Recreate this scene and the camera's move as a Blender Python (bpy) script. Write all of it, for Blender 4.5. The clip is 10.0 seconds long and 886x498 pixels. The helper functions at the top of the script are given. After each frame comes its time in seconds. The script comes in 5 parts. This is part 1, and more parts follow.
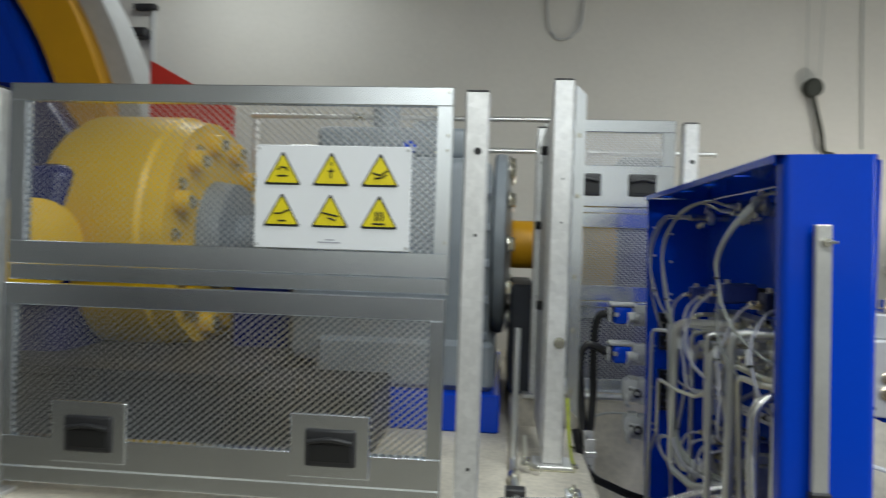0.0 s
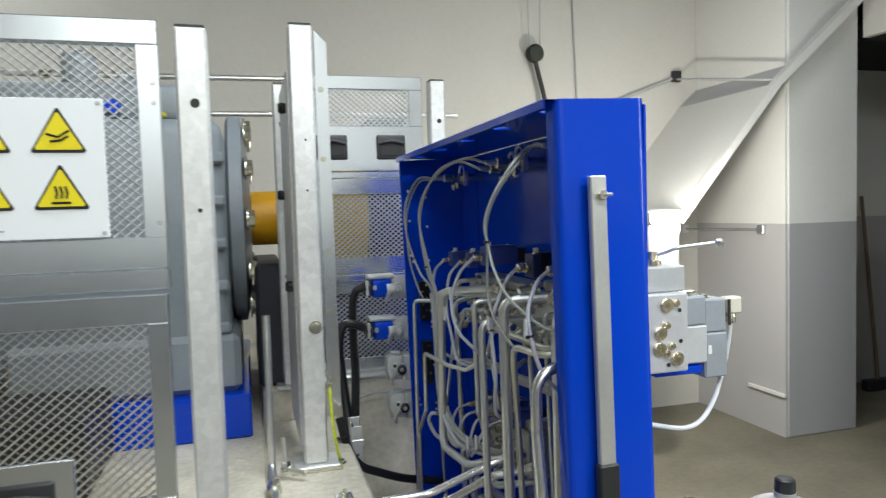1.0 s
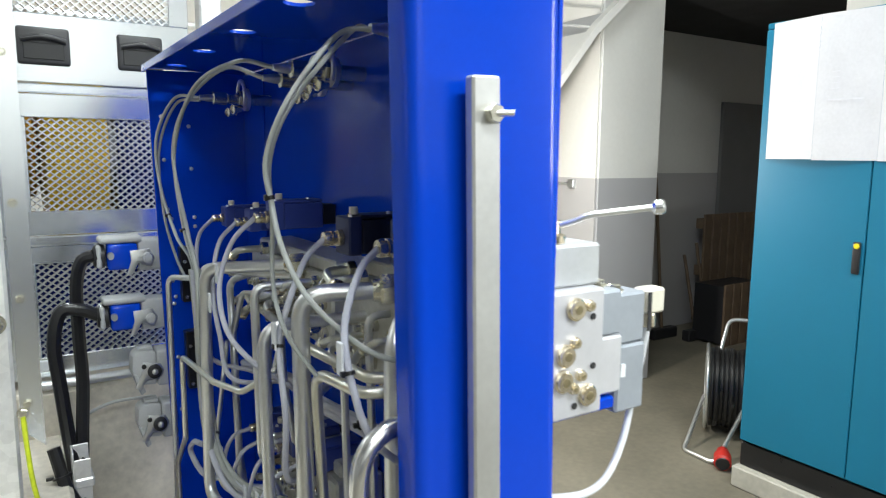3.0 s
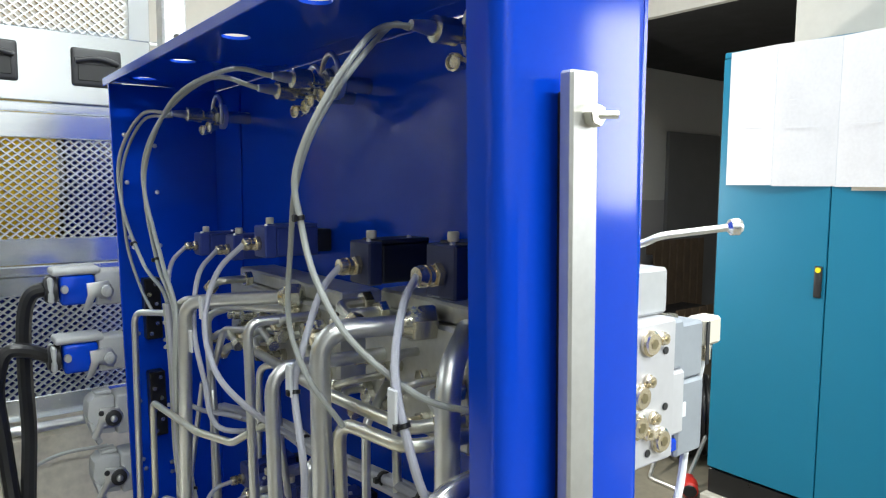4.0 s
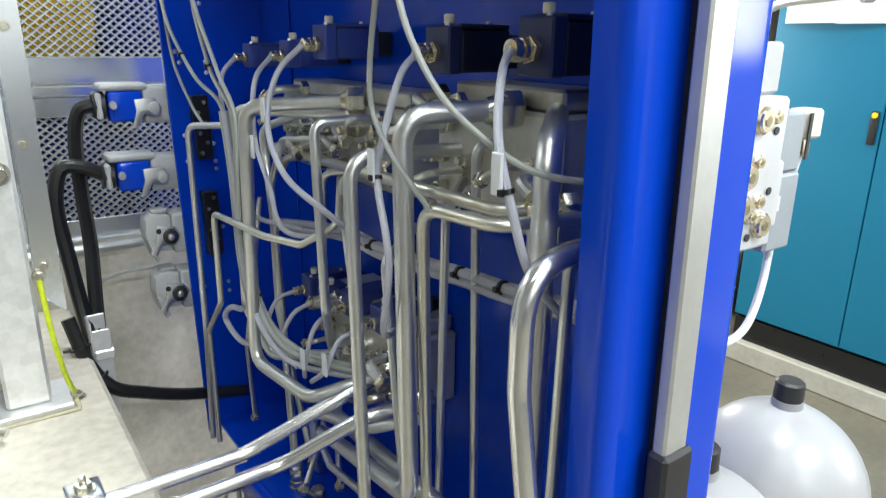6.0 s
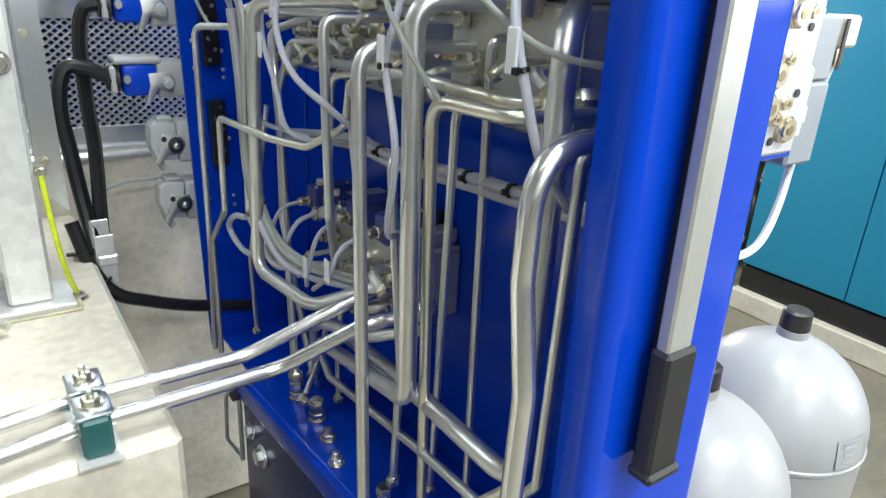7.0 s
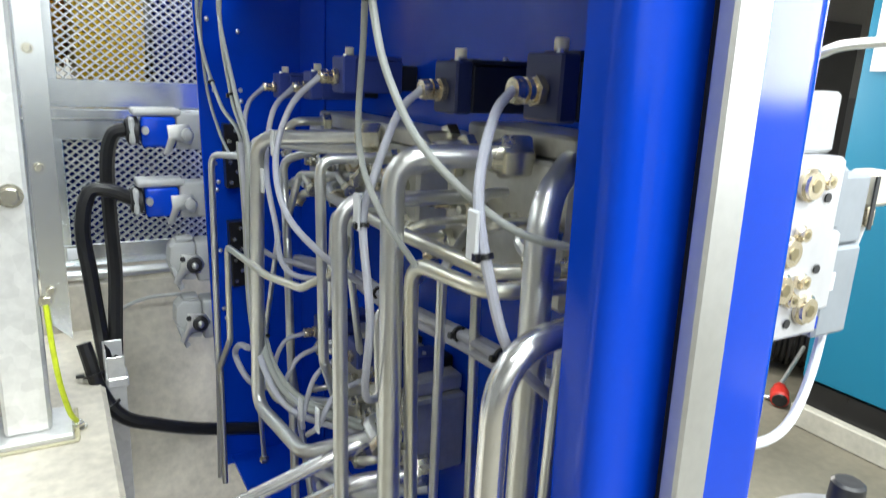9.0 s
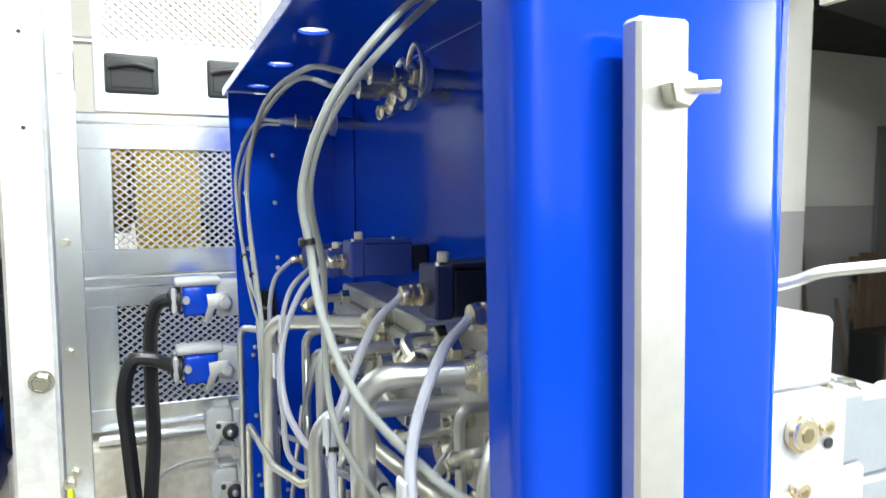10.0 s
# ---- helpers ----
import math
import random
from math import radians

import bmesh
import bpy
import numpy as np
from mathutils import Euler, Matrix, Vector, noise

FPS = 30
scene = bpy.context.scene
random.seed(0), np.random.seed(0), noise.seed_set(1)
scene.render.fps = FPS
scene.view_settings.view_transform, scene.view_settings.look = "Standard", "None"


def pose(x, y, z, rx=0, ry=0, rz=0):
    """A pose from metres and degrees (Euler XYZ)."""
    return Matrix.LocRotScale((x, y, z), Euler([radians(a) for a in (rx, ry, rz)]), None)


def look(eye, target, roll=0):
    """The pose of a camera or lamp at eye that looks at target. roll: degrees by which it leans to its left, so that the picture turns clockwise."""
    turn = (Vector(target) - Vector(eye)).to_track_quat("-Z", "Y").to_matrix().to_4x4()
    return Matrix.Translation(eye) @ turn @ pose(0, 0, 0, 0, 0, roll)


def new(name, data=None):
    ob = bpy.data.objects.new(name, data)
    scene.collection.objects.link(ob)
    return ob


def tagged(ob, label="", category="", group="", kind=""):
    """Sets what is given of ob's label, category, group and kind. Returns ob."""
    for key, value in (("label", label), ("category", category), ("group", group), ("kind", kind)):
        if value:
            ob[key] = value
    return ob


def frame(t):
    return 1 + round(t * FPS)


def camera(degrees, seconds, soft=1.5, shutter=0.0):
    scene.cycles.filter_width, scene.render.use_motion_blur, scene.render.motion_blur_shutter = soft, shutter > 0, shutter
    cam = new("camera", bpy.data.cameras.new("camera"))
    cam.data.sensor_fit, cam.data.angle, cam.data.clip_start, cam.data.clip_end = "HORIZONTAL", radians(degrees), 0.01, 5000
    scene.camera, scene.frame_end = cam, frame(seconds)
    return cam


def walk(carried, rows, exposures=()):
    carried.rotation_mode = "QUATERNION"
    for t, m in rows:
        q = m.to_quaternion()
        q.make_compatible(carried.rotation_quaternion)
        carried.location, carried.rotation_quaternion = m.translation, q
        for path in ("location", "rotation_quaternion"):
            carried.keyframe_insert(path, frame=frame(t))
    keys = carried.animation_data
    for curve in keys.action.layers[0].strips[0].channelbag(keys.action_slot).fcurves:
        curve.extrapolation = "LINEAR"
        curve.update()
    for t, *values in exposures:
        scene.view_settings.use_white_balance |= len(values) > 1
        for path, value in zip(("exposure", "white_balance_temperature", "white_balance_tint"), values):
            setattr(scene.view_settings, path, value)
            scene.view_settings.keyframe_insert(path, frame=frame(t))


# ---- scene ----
cam = camera(66.1, 10.0, soft=1.15, shutter=0.35)
EXPOSURES = [(0.0, -0.3), (1.0, 0.17), (2.5, 0.60), (4.5, 0.76), (7.5, 0.92), (9.0, 1.05), (10.0, 1.42)]
PATH = [
    (0, (0.121, 0.122, 1.556), (-0.056, 2.114, 1.531), 1.8),
    (0.5, (0.096, 0.208, 1.555), (0.406, 2.183, 1.49), -0.4),
    (1, (0.136, 0.372, 1.555), (0.685, 2.292, 1.445), -1.7),
    (1.5, (0.192, 0.495, 1.559), (0.945, 2.34, 1.391), -2.2),
    (2, (0.245, 0.61, 1.538), (1.32, 2.282, 1.31), 0.4),
    (2.5, (0.296, 0.734, 1.537), (1.448, 2.342, 1.246), 1.6),
    (3, (0.327, 0.859, 1.539), (1.396, 2.528, 1.271), 0.4),
    (3.2, (0.328, 0.903, 1.538), (1.426, 2.555, 1.282), 0.0),
    (4.3, (0.281, 1.005, 1.519), (1.519, 2.566, 1.341), 0.1),
    (4.5, (0.276, 1.014, 1.514), (1.504, 2.579, 1.301), -0.8),
    (5, (0.262, 1.032, 1.486), (1.445, 2.612, 1.166), -0.3),
    (5.5, (0.256, 1.039, 1.457), (1.406, 2.611, 1.001), 0.5),
    (5.7, (0.255, 1.039, 1.455), (1.38, 2.61, 0.941), 0.1),
    (6.8, (0.254, 1.04, 1.409), (1.35, 2.553, 0.695), 2.8),
    (7, (0.259, 1.04, 1.399), (1.333, 2.559, 0.665), 3.3),
    (7.5, (0.264, 1.031, 1.377), (1.299, 2.543, 0.573), 5.1),
    (8, (0.3, 1.022, 1.385), (1.271, 2.564, 0.559), 4.5),
    (8.5, (0.346, 1.064, 1.42), (1.317, 2.685, 0.764), 2.9),
    (9, (0.352, 1.071, 1.451), (1.326, 2.746, 0.955), 2.7),
    (9.5, (0.375, 1.065, 1.494), (1.32, 2.802, 1.197), 1.8),
    (10, (0.451, 1.069, 1.531), (1.23, 2.903, 1.363), -0.1),
]
walk(cam, [(t, look(eye, target, roll)) for t, eye, target, roll in PATH], EXPOSURES)

# ---- world and lamps ----
world = bpy.data.worlds.new("room_air")
scene.world = world
world.use_nodes = True
world.node_tree.nodes["Background"].inputs[0].default_value = (0.8, 0.85, 0.9, 1)
world.node_tree.nodes["Background"].inputs[1].default_value = 0.002


def lamp_area(name, x, y, z, sx, sy, power, colour=(0.93, 1.0, 1.0), aim=None):
    data = bpy.data.lights.new(name, "AREA")
    data.shape, data.size, data.size_y, data.energy, data.color = "RECTANGLE", sx, sy, power, colour
    ob = new(name, data)
    ob.matrix_world = look((x, y, z), aim or (x, y - 0.001, 0))
    return ob


# unseen overhead tubes: light from above is inferred, number and places added as fill
OVERHEAD = [(0.85, 1.30, 42), (1.25, -0.5, 70), (-0.6, 0.4, 12), (-0.3, -2.2, 55), (2.2, 2.7, 17), (-1.7, 4.2, 15)]
for lx, ly, lw in OVERHEAD:
    lamp_area("overhead_fill", lx, ly, 3.60, 1.25, 0.16, lw)
# daylight from the window behind, on the right-hand wall
lamp_area("window_daylight", 3.70, -0.64, 1.95, 0.90, 1.10, 28, (0.95, 1.0, 1.04), (1.0, 1.6, 1.3))
bulk = bpy.data.lights.new("wall_lamp_bulb", "POINT")
bulk.energy, bulk.shadow_soft_size, bulk.color = 42.0, 0.03, (1.0, 0.97, 0.9)
new("wall_lamp_bulb", bulk).location = (2.42, 3.60, 1.50)


# ---- materials ----
def mat(name, colour, rough=0.5, metal=0.0, var=0.12, scale=6.0, fine=60.0, bump=0.05, spec=0.5, tint=None, coat=0.0, dist=0.002):
    m = bpy.data.materials.new(name)
    m.use_nodes = True
    nt = m.node_tree
    n, l = nt.nodes, nt.links
    b = n["Principled BSDF"]
    b.inputs["Metallic"].default_value = metal
    b.inputs["Specular IOR Level"].default_value = spec
    b.inputs["Coat Weight"].default_value = coat
    b.inputs["Coat Roughness"].default_value = 0.15
    tc = n.new("ShaderNodeTexCoord")
    big = n.new("ShaderNodeTexNoise")
    big.inputs["Scale"].default_value, big.inputs["Detail"].default_value = scale, 5
    small = n.new("ShaderNodeTexNoise")
    small.inputs["Scale"].default_value, small.inputs["Detail"].default_value = fine, 4
    l.new(tc.outputs["Object"], big.inputs["Vector"])
    l.new(tc.outputs["Object"], small.inputs["Vector"])
    ramp = n.new("ShaderNodeValToRGB")
    lo = tint or tuple(c * (1 - var) for c in colour)
    hi = tuple(min(1, c * (1 + var * 0.6)) for c in colour)
    ramp.color_ramp.elements[0].position, ramp.color_ramp.elements[1].position = 0.3, 0.7
    ramp.color_ramp.elements[0].color, ramp.color_ramp.elements[1].color = (*lo, 1), (*hi, 1)
    mixf = n.new("ShaderNodeMix")
    mixf.inputs[0].default_value = 0.35
    l.new(big.outputs["Fac"], mixf.inputs[2])
    l.new(small.outputs["Fac"], mixf.inputs[3])
    l.new(mixf.outputs[0], ramp.inputs["Fac"])
    l.new(ramp.outputs["Color"], b.inputs["Base Color"])
    mr = n.new("ShaderNodeMapRange")
    mr.inputs["To Min"].default_value, mr.inputs["To Max"].default_value = max(0.02, rough * 0.75), min(1, rough * 1.25)
    l.new(mixf.outputs[0], mr.inputs["Value"])
    l.new(mr.outputs["Result"], b.inputs["Roughness"])
    if bump:
        bp = n.new("ShaderNodeBump")
        bp.inputs["Strength"].default_value, bp.inputs["Distance"].default_value = bump, dist
        l.new(small.outputs["Fac"], bp.inputs["Height"])
        l.new(bp.outputs["Normal"], b.inputs["Normal"])
    return m


def spangle(name, colour, rough, metal=0.85, size=45.0):
    """Zinc-coated steel: flat crystals of slightly different grey."""
    m = mat(name, colour, rough, metal, var=0.15, scale=4, fine=90, bump=0.03)
    nt = m.node_tree
    n, l = nt.nodes, nt.links
    v = n.new("ShaderNodeTexVoronoi")
    v.inputs["Scale"].default_value = size
    tc = n["Texture Coordinate"]
    l.new(tc.outputs["Object"], v.inputs["Vector"])
    bw = n.new("ShaderNodeRGBToBW")
    l.new(v.outputs["Color"], bw.inputs["Color"])
    mr = n.new("ShaderNodeMapRange")
    mr.inputs["To Min"].default_value, mr.inputs["To Max"].default_value = 0.90, 1.06
    l.new(bw.outputs["Val"], mr.inputs["Value"])
    mul = n.new("ShaderNodeMix")
    mul.data_type, mul.blend_type = "RGBA", "MULTIPLY"
    mul.inputs[0].default_value = 1.0
    l.new(n["Color Ramp"].outputs["Color"], mul.inputs[6])
    l.new(mr.outputs["Result"], mul.inputs[7])
    l.new(mul.outputs[2], n["Principled BSDF"].inputs["Base Color"])
    return m


def dado(name, low, high, height):
    """Painted wall: one colour below a line, another above."""
    m = mat(name, high, 0.55, 0, var=0.06, scale=1.5, fine=35, bump=0.12)
    nt = m.node_tree
    n, l = nt.nodes, nt.links
    geo = n.new("ShaderNodeNewGeometry")
    sep = n.new("ShaderNodeSeparateXYZ")
    l.new(geo.outputs["Position"], sep.inputs["Vector"])
    gt = n.new("ShaderNodeMath")
    gt.operation, gt.inputs[1].default_value = "LESS_THAN", height
    l.new(sep.outputs["Z"], gt.inputs[0])
    rel = n.new("ShaderNodeMix")
    rel.data_type = "RGBA"
    l.new(gt.outputs["Value"], rel.inputs[0])
    l.new(n["Color Ramp"].outputs["Color"], rel.inputs[6])
    rel.inputs[7].default_value = (*low, 1)
    l.new(rel.outputs[2], n["Principled BSDF"].inputs["Base Color"])
    return m


M_WALL = mat("wall_paint", (0.62, 0.60, 0.55), 0.6, var=0.08, scale=1.3, fine=30, bump=0.12)
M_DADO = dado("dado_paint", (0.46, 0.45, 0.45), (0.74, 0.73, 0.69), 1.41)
# darker copy of the dado paint for the pillar front, off the lamp
M_PILLAR = dado("dado_paint_dim", (0.37, 0.37, 0.38), (0.68, 0.68, 0.65), 1.41)
# unseen front wall: dark lower half added so the guard sheets reflect dark
M_FRONT = dado("unseen_front_wall", (0.10, 0.10, 0.11), (0.70, 0.69, 0.66), 1.35)
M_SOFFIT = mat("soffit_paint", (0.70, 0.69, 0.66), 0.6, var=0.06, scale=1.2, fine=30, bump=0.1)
# soffit paint greyed: the upper flight's shadow put into the colour
M_SOFFIT_SHADE = mat("soffit_shaded", (0.50, 0.50, 0.51), 0.6, var=0.06, scale=1.2, fine=30, bump=0.1)
M_FLOOR = mat("floor_concrete", (0.200, 0.181, 0.136), 0.60, var=0.36, scale=2.2, fine=28, bump=0.15)
M_CONCRETE = mat("plinth_concrete", (0.70, 0.65, 0.55), 0.78, var=0.34, scale=6.0, fine=60, bump=0.4, dist=0.003)
M_KERB = mat("kerb_concrete", (0.50, 0.48, 0.41), 0.75, var=0.25, scale=6.0, fine=45, bump=0.25)
# left wall is out of view; its grey is set to cut bounced light
M_GREYWALL = mat("unseen_wall_grey", (0.24, 0.24, 0.24), 0.6, var=0.08, scale=1.3, fine=30, bump=0.12)
# unseen ceiling, darkened against bounce in the same way
M_CEIL = mat("unseen_ceiling_grey", (0.30, 0.30, 0.29), 0.7, var=0.05, scale=1.2, fine=30)
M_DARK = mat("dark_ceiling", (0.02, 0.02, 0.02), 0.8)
M_BLUE = mat("blue_lacquer", (0.0015, 0.052, 0.55), 0.14, var=0.05, scale=3, fine=120, bump=0.004, spec=0.30)
M_BLUE_D = mat("navy_lacquer", (0.003, 0.010, 0.12), 0.22, var=0.15, scale=3, fine=200, bump=0.02)
M_VALVE = mat("valve_blue_plastic", (0.035, 0.06, 0.28), 0.42, var=0.12, scale=20, fine=200, bump=0.03)
M_VALVE_N = mat("valve_navy_plastic", (0.014, 0.022, 0.085), 0.42, var=0.15, scale=20, fine=200, bump=0.03)
M_VALVE_D = mat("valve_black_plastic", (0.010, 0.012, 0.028), 0.45, var=0.2, scale=20, fine=200, bump=0.03)
M_TEAL = mat("teal_lacquer", (0.004, 0.165, 0.285), 0.38, var=0.07, scale=2, fine=260, bump=0.03)
M_PIPE = mat("steel_pipe", (0.80, 0.81, 0.80), 0.35, 0.95, var=0.12, scale=9, fine=90, bump=0.02)
M_PIPE_Y = mat("zinc_yellow_pipe", (0.79, 0.78, 0.69), 0.35, 0.95, var=0.13, scale=9, fine=90, bump=0.02)
M_PIPE_W = mat("bright_pipe", (0.86, 0.86, 0.86), 0.24, 0.93, var=0.10, scale=9, fine=90, bump=0.02)
M_FIT = mat("steel_fitting", (0.72, 0.70, 0.60), 0.26, 0.95, var=0.2, scale=30, fine=160, bump=0.03)
M_BRASS = mat("nickel_brass", (0.78, 0.69, 0.52), 0.24, 0.95, var=0.2, scale=40, fine=160, bump=0.03)
M_GALV = spangle("galvanised_steel", (0.80, 0.80, 0.79), 0.40, 0.55, 60)
M_SHEET = mat("aluminium_sheet", (0.82, 0.86, 0.90), 0.22, 0.97, var=0.10, scale=2.5, fine=70, bump=0.02)
M_MESH = mat("expanded_metal", (0.74, 0.76, 0.78), 0.34, 0.8, var=0.12, scale=5, fine=90, bump=0.03)
M_ALU = mat("raw_aluminium", (0.60, 0.60, 0.58), 0.48, 0.75, var=0.12, scale=8, fine=150, bump=0.03)
M_MANI = mat("manifold_cast", (0.60, 0.60, 0.56), 0.36, 0.5, var=0.22, scale=16, fine=120, bump=0.05)
M_BLOCK = mat("aluminium_block", (0.70, 0.70, 0.73), 0.34, 0.45, var=0.08, scale=10, fine=120, bump=0.02)
M_GREY = mat("grey_machine_paint", (0.24, 0.27, 0.30), 0.40, var=0.12, scale=5, fine=70, bump=0.05)
M_GREYL = mat("light_grey_plastic", (0.46, 0.47, 0.47), 0.42, var=0.10, scale=20, fine=150, bump=0.03)
M_YELLOW = mat("yellow_paint", (0.80, 0.50, 0.01), 0.38, var=0.08, scale=4, fine=90, bump=0.03)
M_BED = mat("dark_filler_steel", (0.030, 0.034, 0.045), 0.5, 0.2, var=0.3, scale=6, fine=60)
M_ORANGE = mat("amber_paint", (0.72, 0.36, 0.01), 0.40, var=0.08, scale=4, fine=90, bump=0.03)
M_IRON = mat("dark_hook_iron", (0.055, 0.058, 0.048), 0.45, 0.5, var=0.3, scale=20, fine=120, bump=0.06)
M_RED = mat("red_paint", (0.55, 0.03, 0.02), 0.45, var=0.12, scale=9, fine=90)
M_BLACK = mat("black_rubber", (0.012, 0.012, 0.013), 0.30, var=0.3, scale=20, fine=150, bump=0.05)
M_HANDLE = mat("charcoal_plastic", (0.022, 0.022, 0.024), 0.45, var=0.15, scale=20, fine=200, bump=0.04)
M_CABLE = mat("grey_cable_jacket", (0.47, 0.48, 0.55), 0.42, var=0.08, scale=20, fine=200, bump=0.02)
M_CABLE_D = mat("dark_cable_jacket", (0.38, 0.40, 0.38), 0.38, var=0.12, scale=20, fine=200, bump=0.02)
M_WHITE = mat("white_lacquer", (0.34, 0.34, 0.35), 0.36, var=0.03, scale=4, fine=120, bump=0.02)
M_SIGN = mat("white_sign_board", (0.82, 0.84, 0.86), 0.40, var=0.02, scale=4, fine=90, bump=0.0)
M_SIGN_Y = mat("sign_yellow", (0.80, 0.66, 0.01), 0.45, var=0.03, scale=10, fine=90, bump=0.0)
M_INK = mat("black_ink", (0.012, 0.012, 0.012), 0.5, var=0.1, bump=0.0)
M_INK_G = mat("grey_ink", (0.42, 0.43, 0.48), 0.6, var=0.1, bump=0.0)
M_INK_P = mat("faint_plan_ink", (0.66, 0.66, 0.70), 0.7, var=0.05, bump=0.0)
M_PAPER = mat("white_paper", (0.66, 0.66, 0.69), 0.8, var=0.10, scale=5, fine=80, bump=0.02)
M_LIME = mat("earth_wire", (0.62, 0.72, 0.03), 0.4, var=0.25, scale=60, fine=200, bump=0.0)
M_SEAL = mat("yellow_sealant", (0.52, 0.48, 0.32), 0.6, var=0.3, scale=30, fine=120, bump=0.1, dist=0.004)
# darker brass: the shade inside the hex sockets put into the colour
M_RECESS = mat("shaded_brass_recess", (0.34, 0.29, 0.17), 0.35, 0.8, var=0.3, scale=60, fine=200, bump=0.02)
M_GREEN = mat("green_clamp_plastic", (0.015, 0.10, 0.10), 0.45, var=0.15, scale=20, fine=150)
M_PILOT = mat("pilot_grey_paint", (0.34, 0.37, 0.41), 0.4, 0.2, var=0.1, scale=16, fine=120, bump=0.03)
M_CREAM = mat("cream_plastic", (0.70, 0.66, 0.55), 0.4, var=0.06, scale=30, fine=200)
M_WOOD = mat("old_wood", (0.16, 0.11, 0.07), 0.65, var=0.3, scale=9, fine=70, bump=0.1)
M_TAG = mat("cable_tag_white", (0.75, 0.77, 0.80), 0.5, var=0.05, bump=0.0)
M_DOOR = mat("grey_door_paint", (0.20, 0.20, 0.20), 0.5, var=0.1, bump=0.03)
M_GLOW = bpy.data.materials.new("lamp_glass_glow")
M_GLOW.use_nodes = True
M_GLOW.node_tree.nodes["Principled BSDF"].inputs["Emission Color"].default_value = (1, 0.98, 0.94, 1)
M_GLOW.node_tree.nodes["Principled BSDF"].inputs["Emission Strength"].default_value = 5.0


# ---- mesh tools ----
def thing(name, label, category, x=0, y=0, z=0, group="", kind=""):
    ob = new(name)
    ob.empty_display_size = 0.05
    ob.location = (x, y, z)
    return tagged(ob, label, category, group, kind)


def part(name, bm, material, parent=None, label="", smooth=True):
    me = bpy.data.meshes.new(name)
    bmesh.ops.recalc_face_normals(bm, faces=bm.faces)
    bm.to_mesh(me)
    bm.free()
    me.materials.append(material)
    if smooth:
        for p in me.polygons:
            p.use_smooth = True
        me.set_sharp_from_angle(angle=radians(35))
    ob = new(name, me)
    if parent is not None:
        ob.parent = parent
        ob.matrix_parent_inverse = place_of(parent).inverted()
    if label:
        ob["label"] = label
    return ob


def place_of(ob):
    m = ob.matrix_basis.copy()
    while ob.parent is not None:
        m = ob.parent.matrix_basis @ ob.matrix_parent_inverse @ m
        ob = ob.parent
    return m


def box(x0, x1, y0, y1, z0, z1, bevel=0.0, seg=1, bm=None):
    own = bmesh.new()
    bmesh.ops.create_cube(own, size=1)
    bmesh.ops.scale(own, vec=(abs(x1 - x0), abs(y1 - y0), abs(z1 - z0)), verts=own.verts)
    bmesh.ops.translate(own, vec=((x0 + x1) / 2, (y0 + y1) / 2, (z0 + z1) / 2), verts=own.verts)
    if bevel:
        bmesh.ops.bevel(own, geom=own.edges[:], offset=bevel, segments=seg, affect="EDGES", profile=0.5)
    return merge(bm, own)


def merge(bm, own, m=None):
    if m is not None:
        bmesh.ops.transform(own, matrix=m, verts=own.verts)
    if bm is None:
        return own
    me = bpy.data.meshes.new("join")
    own.to_mesh(me)
    own.free()
    bm.from_mesh(me)
    bpy.data.meshes.remove(me)
    return bm


def lathe(profile, p0, axis, seg=20, bm=None):
    """A turned solid: profile of (distance along the axis, radius)."""
    own = bmesh.new()
    a = Vector(axis).normalized()
    u = a.orthogonal().normalized()
    w = a.cross(u)
    rings = []
    for d, r in profile:
        c = Vector(p0) + a * d
        if r < 1e-6:
            rings.append([own.verts.new(c)])
        else:
            rings.append([own.verts.new(c + (u * math.cos(k) + w * math.sin(k)) * r) for k in [2 * math.pi * i / seg for i in range(seg)]])
    for ra, rb in zip(rings, rings[1:]):
        for i in range(seg):
            j = (i + 1) % seg
            if len(ra) == 1 and len(rb) == 1:
                continue
            if len(ra) == 1:
                own.faces.new((ra[0], rb[i], rb[j]))
            elif len(rb) == 1:
                own.faces.new((ra[i], ra[j], rb[0]))
            else:
                own.faces.new((ra[i], ra[j], rb[j], rb[i]))
    for r in (rings[0], rings[-1]):
        if len(r) > 2:
            own.faces.new(r)
    return merge(bm, own)


def rod(p0, p1, r, seg=14, chamfer=0.0, bm=None):
    d = Vector(p1) - Vector(p0)
    n = d.length
    if chamfer:
        prof = [(0, r - chamfer), (chamfer, r), (n - chamfer, r), (n, r - chamfer)]
    else:
        prof = [(0, r), (n, r)]
    return lathe(prof, p0, d, seg, bm)


def rounded(points, bend):
    """A path with its corners rounded to the bend radius."""
    pts = [Vector(p) for p in points]
    out = [pts[0]]
    for a, b, c in zip(pts, pts[1:], pts[2:]):
        u, w = (a - b), (c - b)
        lu, lw = u.length, w.length
        u.normalize(), w.normalize()
        ang = u.angle(w)
        if ang > 3.05:
            out.append(b)
            continue
        t = min(bend / math.tan(ang / 2), lu * 0.48, lw * 0.48)
        p, q = b + u * t, b + w * t
        for i in range(9):
            s = i / 8
            out.append(p * (1 - s) ** 2 + b * 2 * s * (1 - s) + q * s * s)
    out.append(pts[-1])
    return out


